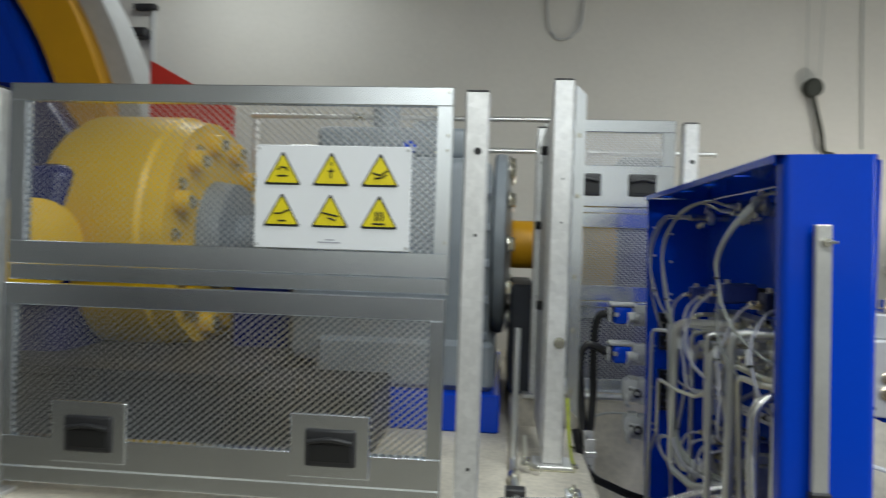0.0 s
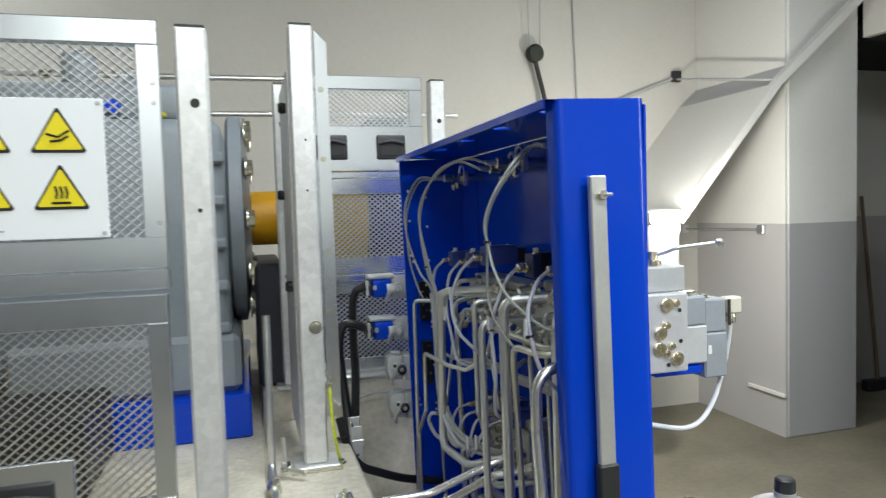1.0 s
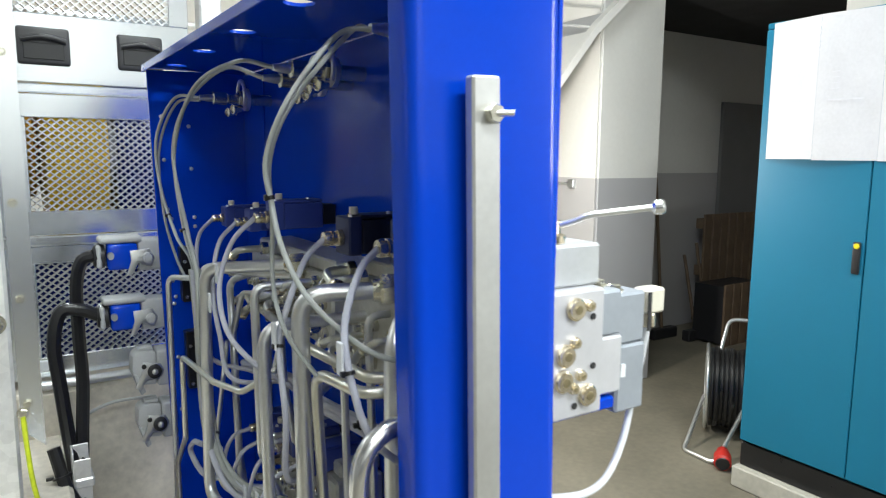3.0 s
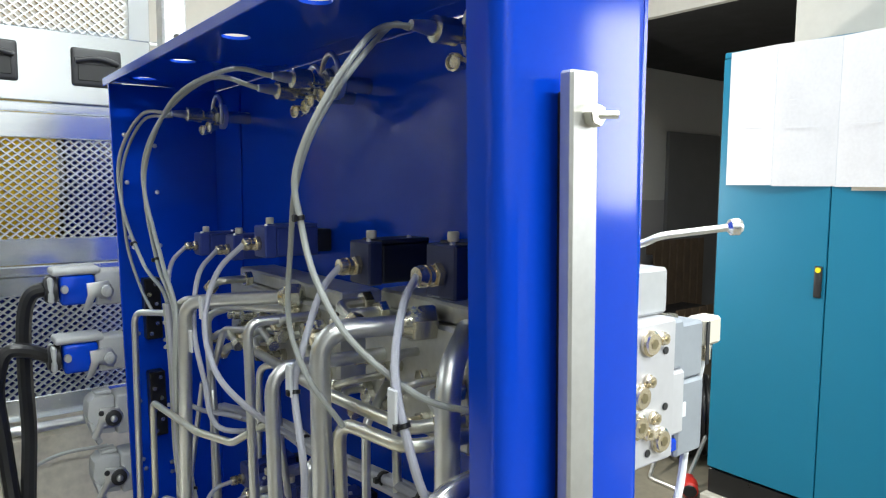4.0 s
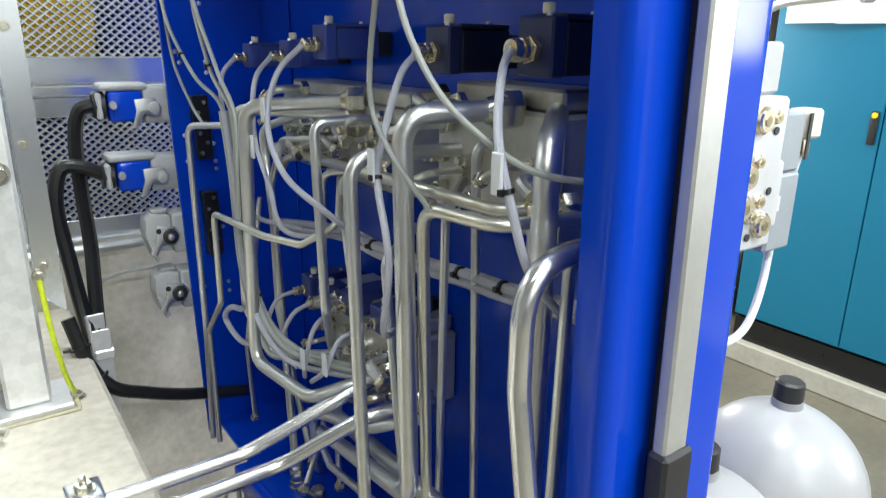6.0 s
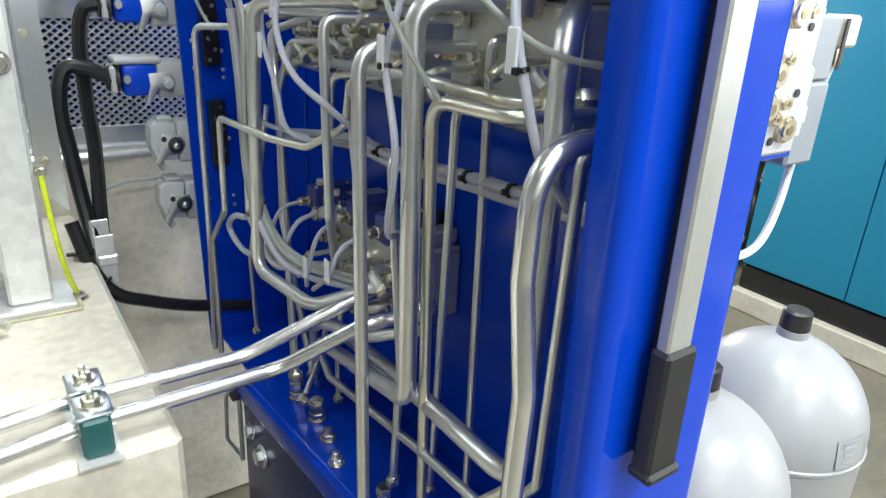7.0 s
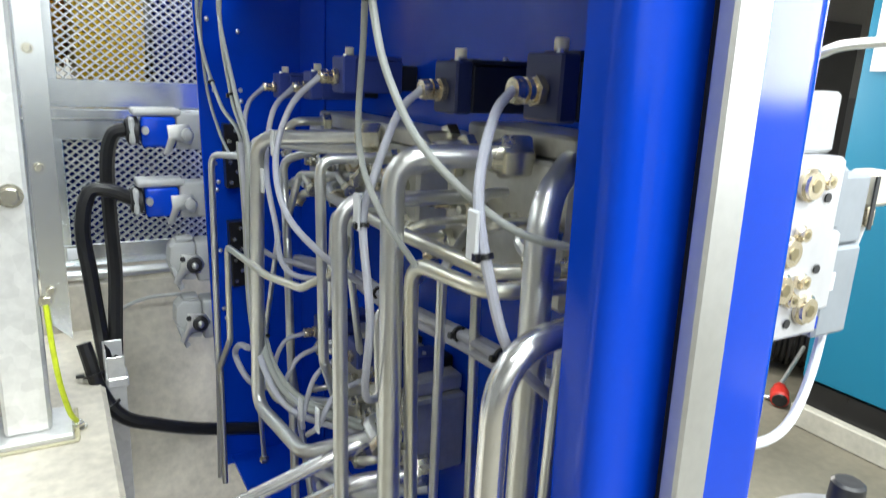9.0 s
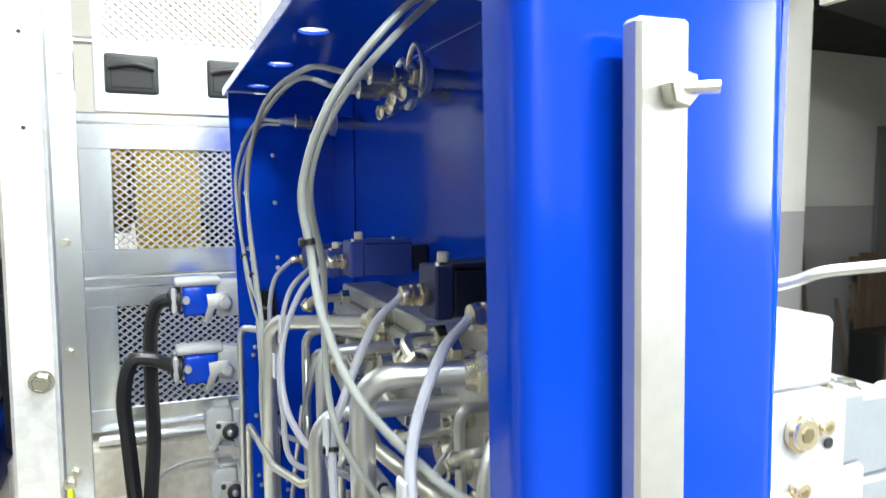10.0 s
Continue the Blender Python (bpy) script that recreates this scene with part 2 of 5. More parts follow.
def flowing(points, steps=8):
    """A smooth path through all the points."""
    p = [Vector(a) for a in points]
    p = [p[0] * 2 - p[1]] + p + [p[-1] * 2 - p[-2]]
    out = []
    for i in range(1, len(p) - 2):
        for k in range(steps):
            s = k / steps
            a, b, c, d = p[i - 1], p[i], p[i + 1], p[i + 2]
            out.append(0.5 * ((2 * b) + (c - a) * s + (2 * a - 5 * b + 4 * c - d) * s * s + (3 * b - a - 3 * c + d) * s ** 3))
    out.append(p[-2])
    return out


def sweep(path, r, seg=12, bm=None):
    own = bmesh.new()
    prev, rings = None, []
    n = len(path)
    for i, p in enumerate(path):
        t = (path[min(i + 1, n - 1)] - path[max(i - 1, 0)]).normalized()
        u = t.orthogonal().normalized() if prev is None else (prev - t * prev.dot(t)).normalized()
        prev = u
        w = t.cross(u)
        rings.append([own.verts.new(p + (u * math.cos(k) + w * math.sin(k)) * r) for k in [2 * math.pi * j / seg for j in range(seg)]])
    for ra, rb in zip(rings, rings[1:]):
        for j in range(seg):
            k = (j + 1) % seg
            own.faces.new((ra[j], ra[k], rb[k], rb[j]))
    own.faces.new(rings[0]), own.faces.new(rings[-1])
    return merge(bm, own)


def hexnut(p, axis, r, h, bm=None):
    return lathe([(0, r * 0.9), (h * 0.12, r), (h * 0.88, r), (h, r * 0.9)], p, axis, 6, bm)


def bolt(p, axis, r, bm=None):
    bm = lathe([(0, r * 1.7), (r * 0.3, r * 1.7)], p, axis, 14, bm)
    q = Vector(p) + Vector(axis).normalized() * r * 0.3
    return hexnut(q, axis, r * 1.25, r * 0.9, bm)


def lattice(x0, x1, z0, z1, y, px=0.0190, pz=0.0155, hole=0.86, lean=(-0.0045, 0.0078), bm=None):
    """Expanded metal in the plane of y: staggered diamond openings, each strand a ribbon turned out of the plane."""
    own = bmesh.new()
    nx, nz = int((x1 - x0) / px), int((z1 - z0) / pz)
    px, pz = (x1 - x0) / nx, (z1 - z0) / nz
    verts, faces = [], []
    for j in range(2 * nz - 1):
        for i in range(nx - (j % 2)):
            cx = x0 + (i + 0.5 + 0.5 * (j % 2)) * px
            cz = z0 + (j + 1) * 0.5 * pz
            k = len(verts)
            for s, dx, dy in ((1.0, 0.0, 0.0), (hole, 0.0, 0.0), (1.0, lean[0], lean[1])):
                verts += [(cx - px / 2 * s + dx, y + dy, cz), (cx + dx, y + dy, cz - pz / 2 * s), (cx + px / 2 * s + dx, y + dy, cz), (cx + dx, y + dy, cz + pz / 2 * s)]
            for a in range(4):
                b = (a + 1) % 4
                faces.append((k + a, k + b, k + 4 + b, k + 4 + a))
            for a in (0, 1):
                faces.append((k + a, k + a + 1, k + 9 + a, k + 8 + a))
    me = bpy.data.meshes.new("lattice")
    me.from_pydata(verts, [], faces)
    own.from_mesh(me)
    bpy.data.meshes.remove(me)
    return merge(bm, own)


def side_cut(points, y0, y1, bevel=0.003):
    """A solid with the given outline in x and z, between y0 and y1."""
    bm = bmesh.new()
    vs = [bm.verts.new((px, y0, pz)) for px, pz in points]
    face = bm.faces.new(vs)
    ext = bmesh.ops.extrude_face_region(bm, geom=[face])
    bmesh.ops.translate(bm, vec=(0, y1 - y0, 0), verts=[g for g in ext["geom"] if isinstance(g, bmesh.types.BMVert)])
    bmesh.ops.recalc_face_normals(bm, faces=bm.faces)
    bmesh.ops.bevel(bm, geom=list(bm.edges), offset=bevel, segments=2, affect="EDGES", profile=0.6)
    return bm


def slab(name, x0, x1, y0, y1, z0, z1, material, kind="structure", bevel=0.0, label="", category=""):
    ob = part(name, box(x0, x1, y0, y1, z0, z1, bevel), material, smooth=bool(bevel))
    return tagged(ob, label, category, "", kind)


# ---- the room ----
slab("floor", -4.0, 7.5, -3.0, 5.1, -0.12, 0.0, M_FLOOR, label="stained bare concrete floor of the machine room", category="floor")
slab("ceiling", -4.0, 4.15, -3.0, 5.1, 4.0, 4.15, M_CEIL, label="unseen ceiling, greyed to cut bounced light", category="ceiling")
slab("wall_back", -4.0, 3.5, 4.9, 5.1, 0.0, 4.0, M_WALL, label="off-white painted rear wall", category="wall")
slab("wall_left", -4.2, -4.0, -3.0, 5.1, 0.0, 4.0, M_GREYWALL, label="unseen side wall, greyed to cut bounced light", category="wall")
slab("wall_front", -4.0, 3.9, -3.2, -3.0, 0.0, 4.0, M_FRONT, label="unseen front wall, white over dark, toned for reflections in the guards", category="wall")
slab("wall_right", 3.75, 3.9, -0.0, 2.66, 0.0, 4.0, M_WALL, label="off-white painted wall behind the switch cabinet", category="wall")
slab("wall_right_end", 3.75, 3.9, -3.0, -1.5, 0.0, 4.0, M_WALL, label="off-white painted wall beside the window", category="wall")
slab("wall_right_sill", 3.75, 3.9, -1.4985, -0.0015, 0.0, 1.25, M_WALL, label="off-white wall under the window", category="wall")
slab("wall_right_head", 3.75, 3.9, -1.4985, -0.0015, 2.65, 4.0, M_WALL, label="off-white wall over the window", category="wall")
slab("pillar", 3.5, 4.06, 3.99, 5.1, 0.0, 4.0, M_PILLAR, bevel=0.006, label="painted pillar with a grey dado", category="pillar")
# lighter paint on the pillar's side puts the lamp's light into the colour
slab("pillar_lit_side", 3.484, 3.4985, 4.0, 4.898, 0.0, 4.0, M_DADO, label="side of the pillar with grey dado, lamp light put into its paint", category="wall")
slab("pillar_ledge", 3.462, 3.4835, 3.99, 4.33, 0.268, 0.292, M_SOFFIT, bevel=0.003, label="narrow white ledge along the pillar side", category="ledge")
# dark store room beyond the pillar
slab("store_wall_back", 4.0615, 7.5, 4.9, 5.1, 0.0, 4.0, M_DADO, label="store room rear wall, white over grey dado", category="wall")
slab("store_wall_end", 7.5, 7.7, 2.5, 5.1, 0.0, 4.0, M_DADO, label="store room end wall", category="wall")
slab("store_wall_side", 3.9015, 7.5, 2.5, 2.66, 0.0, 4.0, M_WALL, label="store room side wall", category="wall")
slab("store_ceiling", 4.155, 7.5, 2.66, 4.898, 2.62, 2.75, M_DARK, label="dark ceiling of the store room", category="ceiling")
slab("store_lintel", 4.10, 4.149, 2.662, 3.988, 2.62, 3.998, M_WALL, label="wall over the store room opening", category="lintel")


# ---- sloping stair flight with its front beam, on the rear wall ----
def sloped(x0, z0, x1, z1, y0, y1, depth, material, name, label):
    bm = bmesh.new()
    vs = []
    for yy in (y0, y1):
        for xx, zz in ((x0, z0), (x1, z1), (x1, z1 + depth), (x0, z0 + depth)):
            vs.append(bm.verts.new((xx, yy, zz)))
    bm.faces.new(vs[0:4]), bm.faces.new(vs[4:8])
    for i in range(4):
        j = (i + 1) % 4
        bm.faces.new((vs[i], vs[j], vs[4 + j], vs[4 + i]))
    return tagged(part(name, bm, material, smooth=False), label, "stair", "", "structure")


sloped(2.64, 1.43, 3.33, 2.24, 3.92, 4.898, 0.05, M_SOFFIT, "stair_ramp", "white sloping concrete face of a stair flight")
sloped(3.3315, 2.24, 4.45, 3.206, 3.92, 4.898, 0.05, M_SOFFIT_SHADE, "stair_ramp_upper", "upper part of the sloping stair face, shadow put into its grey")
sloped(2.62, 1.44, 3.33, 2.27, 3.86, 3.918, 0.065, M_SOFFIT, "stair_edge_beam", "narrow white beam along the edge of the stair")
sloped(3.3315, 2.27, 4.45, 3.236, 3.86, 3.918, 0.065, M_SOFFIT, "stair_edge_beam_upper", "narrow white beam along the upper stair edge")
slab("landing_soffit", 4.40, 5.2, 3.93, 4.89, 3.17, 3.32, M_SOFFIT_SHADE, label="underside of the stair landing in the shaded grey", category="ceiling")

# white pipe column with a lamp below the stair
col = thing("pipe_column", "white painted pipe with a collar hung below the stair", "pipe", 2.49, 3.9, 0.8)
part("pipe", lathe([(0.80, 0.09), (0.81, 0.105), (1.38, 0.105), (1.40, 0.115), (1.44, 0.115)], (2.49, 3.9, 0), (0, 0, 1), 28), M_SOFFIT, col)
part("collar", lathe([(1.44, 0.09), (1.45, 0.125), (1.52, 0.125), (1.53, 0.10)], (2.49, 3.9, 0), (0, 0, 1), 28), M_SOFFIT, col, "white clamped collar")
part("bracket", box(2.50, 2.63, 3.885, 3.915, 1.45, 1.49, 0.003), M_SOFFIT, col)
wl = thing("wall_lamp", "small lit bulkhead lamp above the white pipe", "lamp", 2.37, 3.79, 1.45)
part("lamp_arm", box(2.36, 2.46, 3.776, 3.806, 1.468, 1.486, 0.003), M_SOFFIT, wl)
part("lamp_base", lathe([(0, 0.04), (0.012, 0.04)], (2.37, 3.775, 1.478), (0, -1, 0), 20), M_WHITE, wl)
part("lamp_glass", lathe([(0.012, 0.030), (0.018, 0.029), (0.026, 0.020), (0.030, 0.0)], (2.37, 3.775, 1.478), (0, -1, 0), 20), M_GLOW, wl, "glowing glass cover")

bm = rod((3.33, 4.84, 1.37), (3.48, 4.2, 1.37), 0.008)
bar = thing("wall_bar", "thin steel bar fixed across the wall niche", "bar", 3.33, 4.84, 1.37)
part("bar", bm, M_PIPE, bar)
part("end_bracket", box(3.30, 3.36, 4.83, 4.898, 1.34, 1.40, 0.004), M_PIPE, bar)
part("end_bracket", box(3.455, 3.482, 4.17, 4.23, 1.34, 1.40, 0.004), M_PIPE, bar)

cd = thing("conduit", "thin grey conduit clipped to the wall and stair", "conduit", 2.9, 4.88, 2.38)
part("conduit_tube", sweep(rounded([(2.70, 4.885, 2.30), (3.28, 4.885, 2.51)], 0.03), 0.012), M_GREYL, cd)
part("cross_tube", rod((3.29, 4.88, 2.50), (3.33, 3.92, 2.315), 0.009), M_GREYL, cd)
part("clip", box(3.26, 3.33, 4.86, 4.898, 2.48, 2.56, 0.004), M_HANDLE, cd)

hk = thing("hook_block", "dark iron lifting hook block hanging from two ropes", "hook", 2.12, 4.84, 2.45)
part("sheave", lathe([(0, 0.05), (0.01, 0.062), (0.03, 0.048), (0.05, 0.062), (0.06, 0.05)], (2.12, 4.80, 2.64), (0, 1, 0), 24), M_IRON, hk)
part("lifting_eye", lathe([(0, 0.05), (0.008, 0.05)], (2.12, 4.790, 2.63), (0, 1, 0), 20), M_IRON, hk, "worn dark side plate")
part("shank", sweep(flowing([(2.12, 4.82, 2.58), (2.15, 4.82, 2.46), (2.18, 4.82, 2.34), (2.20, 4.82, 2.22), (2.26, 4.82, 2.20)]), 0.016), M_IRON, hk)
part("rope", rod((2.08, 4.83, 2.66), (2.06, 4.83, 3.99), 0.0032, 6), M_CABLE_D, hk)
part("rope", rod((2.16, 4.83, 2.66), (2.19, 4.83, 3.99), 0.0032, 6), M_CABLE_D, hk)
cl = thing("hanging_cable", "thin dark cable running down the rear wall", "cable", 2.46, 4.88, 2.2)
part("cable", sweep(flowing([(2.42, 4.885, 3.99), (2.44, 4.885, 3.2), (2.47, 4.885, 2.25)]), 0.006, 8), M_CABLE_D, cl)
lp = thing("cable_loop", "thin cable loop hanging on the rear wall", "cable", 0.475, 4.87, 2.95)
part("cable", sweep(flowing([(0.36, 4.88, 3.9), (0.37, 4.88, 3.15), (0.42, 4.88, 2.99), (0.48, 4.88, 2.965), (0.55, 4.88, 3.0), (0.61, 4.88, 3.15), (0.62, 4.88, 3.9)]), 0.009, 8), M_GREYL, lp)

# ---- concrete machine base ----
pl = slab("machine_base", -3.6, 0.16, 1.62, 4.4, 0.0, 0.885, M_CONCRETE, bevel=0.008, label="rough pale concrete machine foundation", category="foundation")
slab("machine_base_step", 0.1615, 0.40, 1.745, 2.638, 0.0, 0.885, M_CONCRETE, bevel=0.008, label="pale concrete foundation step with dusty top", category="foundation")
slab("machine_base_rear", 0.1615, 1.6, 2.64, 4.4, 0.0, 0.99, M_CONCRETE, bevel=0.008, label="pale concrete foundation wall with stains", category="foundation")


# ---- guard posts ----
def post(x, y, z0, z1, w=0.055, d=0.055, holes=(), label="galvanised square guard post with drilled holes"):
    p = thing("guard_post", label, "post", x, y, z0, "guard posts")
    part("tube", box(x - w / 2, x + w / 2, y - d / 2, y + d / 2, z0 + 0.012, z1, 0.005), M_GALV, p)
    part("end_cap", box(x - w / 2 + 0.003, x + w / 2 - 0.003, y - d / 2 + 0.003, y + d / 2 - 0.003, z1 - 0.001, z1 + 0.004, 0.001), M_HANDLE, p, "black plastic end cap")
    part("foot_plate", box(x - w * 0.95, x + w * 0.95, y - d * 0.85, y + d * 0.85, z0, z0 + 0.012, 0.002), M_GALV, p)
    for zz, r in holes:
        part("hole", lathe([(0, r), (0.0015, r)], (x + 0.004, y - d / 2 - 0.0012, zz), (0, 1, 0), 16), M_INK, p, "dark drilled hole")
    return p


post(0.051, 1.71, 0.885, 1.90, 0.056, 0.05, ((1.763, 0.0085), (1.57, 0.004), (1.03, 0.004)))
post(-1.150, 1.71, 0.885, 1.90, 0.056, 0.05)
P2 = post(0.286, 2.20, 0.885, 2.045, 0.062, 0.06, ((1.62, 0.003), (1.75, 0.003)), "tall galvanised guard post bolted to the foundation")
part("bolt", bolt((0.296, 2.169, 1.262), (0, -1, 0), 0.010), M_FIT, P2)
bm = bmesh.new()
lo = [bm.verts.new(v) for v in ((0.3215, 2.172, 1.075), (0.356, 2.172, 1.040), (0.352, 2.172, 2.00), (0.3215, 2.172, 2.03))]
hi = [bm.verts.new((v.co.x, 2.19, v.co.z)) for v in lo]
bm.faces.new(lo), bm.faces.new(hi)
for i in range(4):
    bm.faces.new((lo[i], lo[(i + 1) % 4], hi[(i + 1) % 4], hi[i]))
part("flange_strip", bm, M_SHEET, P2, "folded aluminium sheet edge beside the post", smooth=False)
for zz in (1.12, 1.30, 1.46, 1.70, 1.88):
    part("screw", bolt((0.334, 2.172, zz), (0, -1, 0), 0.0045), M_FIT, P2)
part("anchor_bolt", bolt((0.350, 2.185, 0.886), (0, 0, 1), 0.009), M_FIT, P2)
part("anchor_bolt", bolt((0.232, 2.155, 0.886), (0, 0, 1), 0.009), M_FIT, P2)
bm = bmesh.new()
for bx0, bx1, by0, by1 in ((0.218, 0.352, 2.139, 2.146), (0.3465, 0.3535, 2.146, 2.254)):
    box(bx0, bx1, by0, by1, 0.8852, 0.8895, 0.0018, bm=bm)
part("sealant_bead", bm, M_SEAL, P2, "yellowed sealant bead round the foot plate")
post(0.255, 2.66, 0.99, 1.98, 0.05, 0.05, ((1.85, 0.012), (1.36, 0.012)))
post(0.790, 2.70, 0.99, 2.01, 0.055, 0.055, ((1.87, 0.008), (1.72, 0.004)))
ew = thing("earth_wire", "yellow and green earthing wire bolted to the post foot", "wire", 0.350, 2.18, 0.9)
part("wire", sweep(flowing([(0.325, 2.166, 1.10), (0.328, 2.158, 1.04), (0.333, 2.155, 0.98), (0.342, 2.165, 0.925), (0.350, 2.182, 0.900)]), 0.004, 8), M_LIME, ew)
part("lug", bolt((0.326, 2.171, 1.105), (0, -1, 0), 0.006), M_FIT, ew)


# ---- guard panels ----
def framed(parent, x0, x1, z0, z1, y, mx0, mx1, mz0, mz1, t=0.025, hole=0.88):
    """A folded sheet frame round an opening filled with expanded metal."""
    part("frame_top", box(x0, x1, y, y + t, mz1, z1, 0.002), M_SHEET, parent)
    part("frame_bottom", box(x0, x1, y, y + t, z0, mz0, 0.002), M_SHEET, parent)
    part("frame_side", box(x0, mx0, y + 0.0005, y + t, mz0, mz1, 0.001), M_SHEET, parent)
    part("frame_side", box(mx1, x1, y + 0.0005, y + t, mz0, mz1, 0.001), M_SHEET, parent)
    part("mesh_infill", lattice(mx0 - 0.006, mx1 + 0.006, mz0 - 0.006, mz1 + 0.006, y + 0.010, hole=hole), M_MESH, parent, "expanded metal mesh infill", smooth=False)


def pull(parent, x0, x1, z0, z1, y):
    """Recessed grip: plate, dark cup with a lip, black block for the pocket's shade."""
    h = part("grip_cup", box(x0, x1, y - 0.006, y + 0.012, z0, z1, 0.007, 3), M_HANDLE, parent, "dark plastic recessed grip")
    part("grip_shade", box(x0 + 0.010, x1 - 0.010, y - 0.0075, y + 0.002, z0 + 0.010, z1 - 0.032, 0.004), M_INK, h, "black block for the shade in the pocket")
    part("grip_lip", sweep(flowing([(x0 + 0.008, y - 0.009, z1 - 0.030), ((x0 + x1) / 2, y - 0.012, z1 - 0.022), (x1 - 0.008, y - 0.009, z1 - 0.030)]), 0.006), M_HANDLE, h)


Y1 = 1.70
gu = thing("machine_guard", "upper aluminium guard panel with expanded metal and warning board", "guard", -0.55, Y1, 1.42, "machine guards")
framed(gu, -1.098, -0.005, 1.468, 1.912, Y1, -1.056, -0.042, 1.525, 1.868)
part("hem", box(-1.098, -0.005, Y1 + 0.004, Y1 + 0.03, 1.428, 1.4665, 0.003), M_SHEET, gu, "folded hem under the panel")
for zz in (1.80, 1.765, 1.55, 1.90):
    part("rivet", lathe([(0, 0.004), (0.002, 0.003)], (-0.016, Y1, zz), (0, -1, 0), 10), M_FIT, gu)
gl = thing("machine_guard", "lower aluminium guard panel with two recessed grips", "guard", -0.55, Y1, 0.95, "machine guards")
framed(gl, -1.105, -0.010, 0.968, 1.420, Y1, -1.078, -0.046, 1.042, 1.366)
part("hem", box(-1.105, -0.010, Y1 + 0.004, Y1 + 0.03, 0.925, 0.9665, 0.003), M_SHEET, gl, "folded hem under the panel")
for gx in (-0.875, -0.273):
    part("grip_plate", box(gx - 0.098, gx + 0.095, Y1 - 0.003, Y1 + 0.006, 0.985, 1.135, 0.002), M_SHEET, gl, "plain sheet plate behind the grip")
    pull(gl, gx - 0.060, gx + 0.063, 1.012, 1.102, Y1 - 0.004)

# warning board
sg = thing("warning_sign", "white warning board with six yellow hazard triangles", "sign", -0.285, Y1 - 0.004, 1.525)
part("board", box(-0.470, -0.098, Y1 - 0.0075, Y1 - 0.003, 1.527, 1.770, 0.001), M_SIGN, sg)


def tri(cx, z0, w, h, y, material, parent, name, cut=0.0):
    bm = bmesh.new()
    k = w * 0.05 + cut
    pts = [(cx - w / 2 + k, z0), (cx + w / 2 - k, z0), (cx + w / 2 - k * 0.45, z0 + k * 0.8), (cx + k * 0.5, z0 + h - k * 0.4), (cx - k * 0.5, z0 + h - k * 0.4), (cx - w / 2 + k * 0.45, z0 + k * 0.8)]
    lo = [bm.verts.new((a, y, b)) for a, b in pts]
    hi = [bm.verts.new((a, y + 0.002, b)) for a, b in pts]
    bm.faces.new(lo), bm.faces.new(hi)
    for i in range(6):
        j = (i + 1) % 6
        bm.faces.new((lo[i], lo[j], hi[j], hi[i]))
    return part(name, bm, material, parent, smooth=False)


SYMBOLS = (
    (((-0.012, 0.022), (0.012, 0.022)), ((-0.012, 0.036), (-0.004, 0.044), (0.010, 0.042), (0.013, 0.034))),
    (((0.0, 0.018), (0.0, 0.034)), ((-0.006, 0.036), (0.006, 0.036), (0.001, 0.042)), ((0.0, 0.05), (0.001, 0.058))),
    (((-0.018, 0.034), (0.0, 0.028), (0.018, 0.040)), ((-0.012, 0.020), (0.004, 0.022), (0.016, 0.030))),
    (((-0.018, 0.032), (-0.002, 0.032), (0.020, 0.042)), ((-0.008, 0.014), (0.010, 0.014))),
    (((-0.018, 0.036), (0.000, 0.032), (0.020, 0.028)), ((-0.004, 0.024), (0.014, 0.018))),
    (((-0.008, 0.020), (-0.006, 0.030), (-0.009, 0.042)), ((0.0, 0.020), (0.002, 0.030), (-0.001, 0.042)), ((0.008, 0.020), (0.010, 0.030), (0.007, 0.042)), ((-0.015, 0.012), (0.015, 0.012))),
)
for row in range(2):
    for c in range(3):
        cx, z0 = -0.404 + c * 0.1165, 1.676 - row * 0.098
        tr = tri(cx, z0, 0.090, 0.078, Y1 - 0.0090, M_INK, sg, "hazard_triangle")
        tri(cx, z0 + 0.005, 0.077, 0.065, Y1 - 0.0102, M_SIGN_Y, tr, "yellow_field")
        sym = bmesh.new()
        for line in SYMBOLS[row * 3 + c]:
            path = [Vector((cx + a, Y1 - 0.0106, z0 + b * 0.95)) for a, b in line]
            sweep(path, 0.0021, 6, sym)
        part("symbol", sym, M_INK, tr)
bars = bmesh.new()
box(-0.314, -0.262, Y1 - 0.0084, Y1 - 0.007, 1.541, 1.5445, bm=bars)
box(-0.297, -0.277, Y1 - 0.0084, Y1 - 0.007, 1.5475, 1.5505, bm=bars)
part("small_print_bar", bars, M_INK_G, sg, smooth=False)
for sx in (-0.462, -0.106):
    for sz in (1.535, 1.762):
        part("corner_rivet", lathe([(0, 0.004), (0.002, 0.003)], (sx, Y1 - 0.0075, sz), (0, -1, 0), 10), M_GREYL, sg)

# far guard: three stacked panels
Y2 = 2.68
fg = thing("machine_guard", "upper rear guard panel with mesh and two dark grips", "guard", 0.545, Y2, 1.70, "machine guards")
framed(fg, 0.345, 0.735, 1.700, 2.020, Y2, 0.366, 0.690, 1.852, 1.975, hole=0.80)
pull(fg, 0.366, 0.472, 1.738, 1.822, Y2)
pull(fg, 0.570, 0.672, 1.738, 1.822, Y2)
fm = thing("machine_guard", "middle rear guard panel with expanded metal", "guard", 0.545, Y2, 1.35, "machine guards")
framed(fm, 0.285, 0.750, 1.352, 1.675, Y2, 0.372, 0.715, 1.408, 1.622, hole=0.80)
part("hem", box(0.285, 0.750, Y2 + 0.004, Y2 + 0.03, 1.677, 1.698, 0.003), M_SHEET, fm)
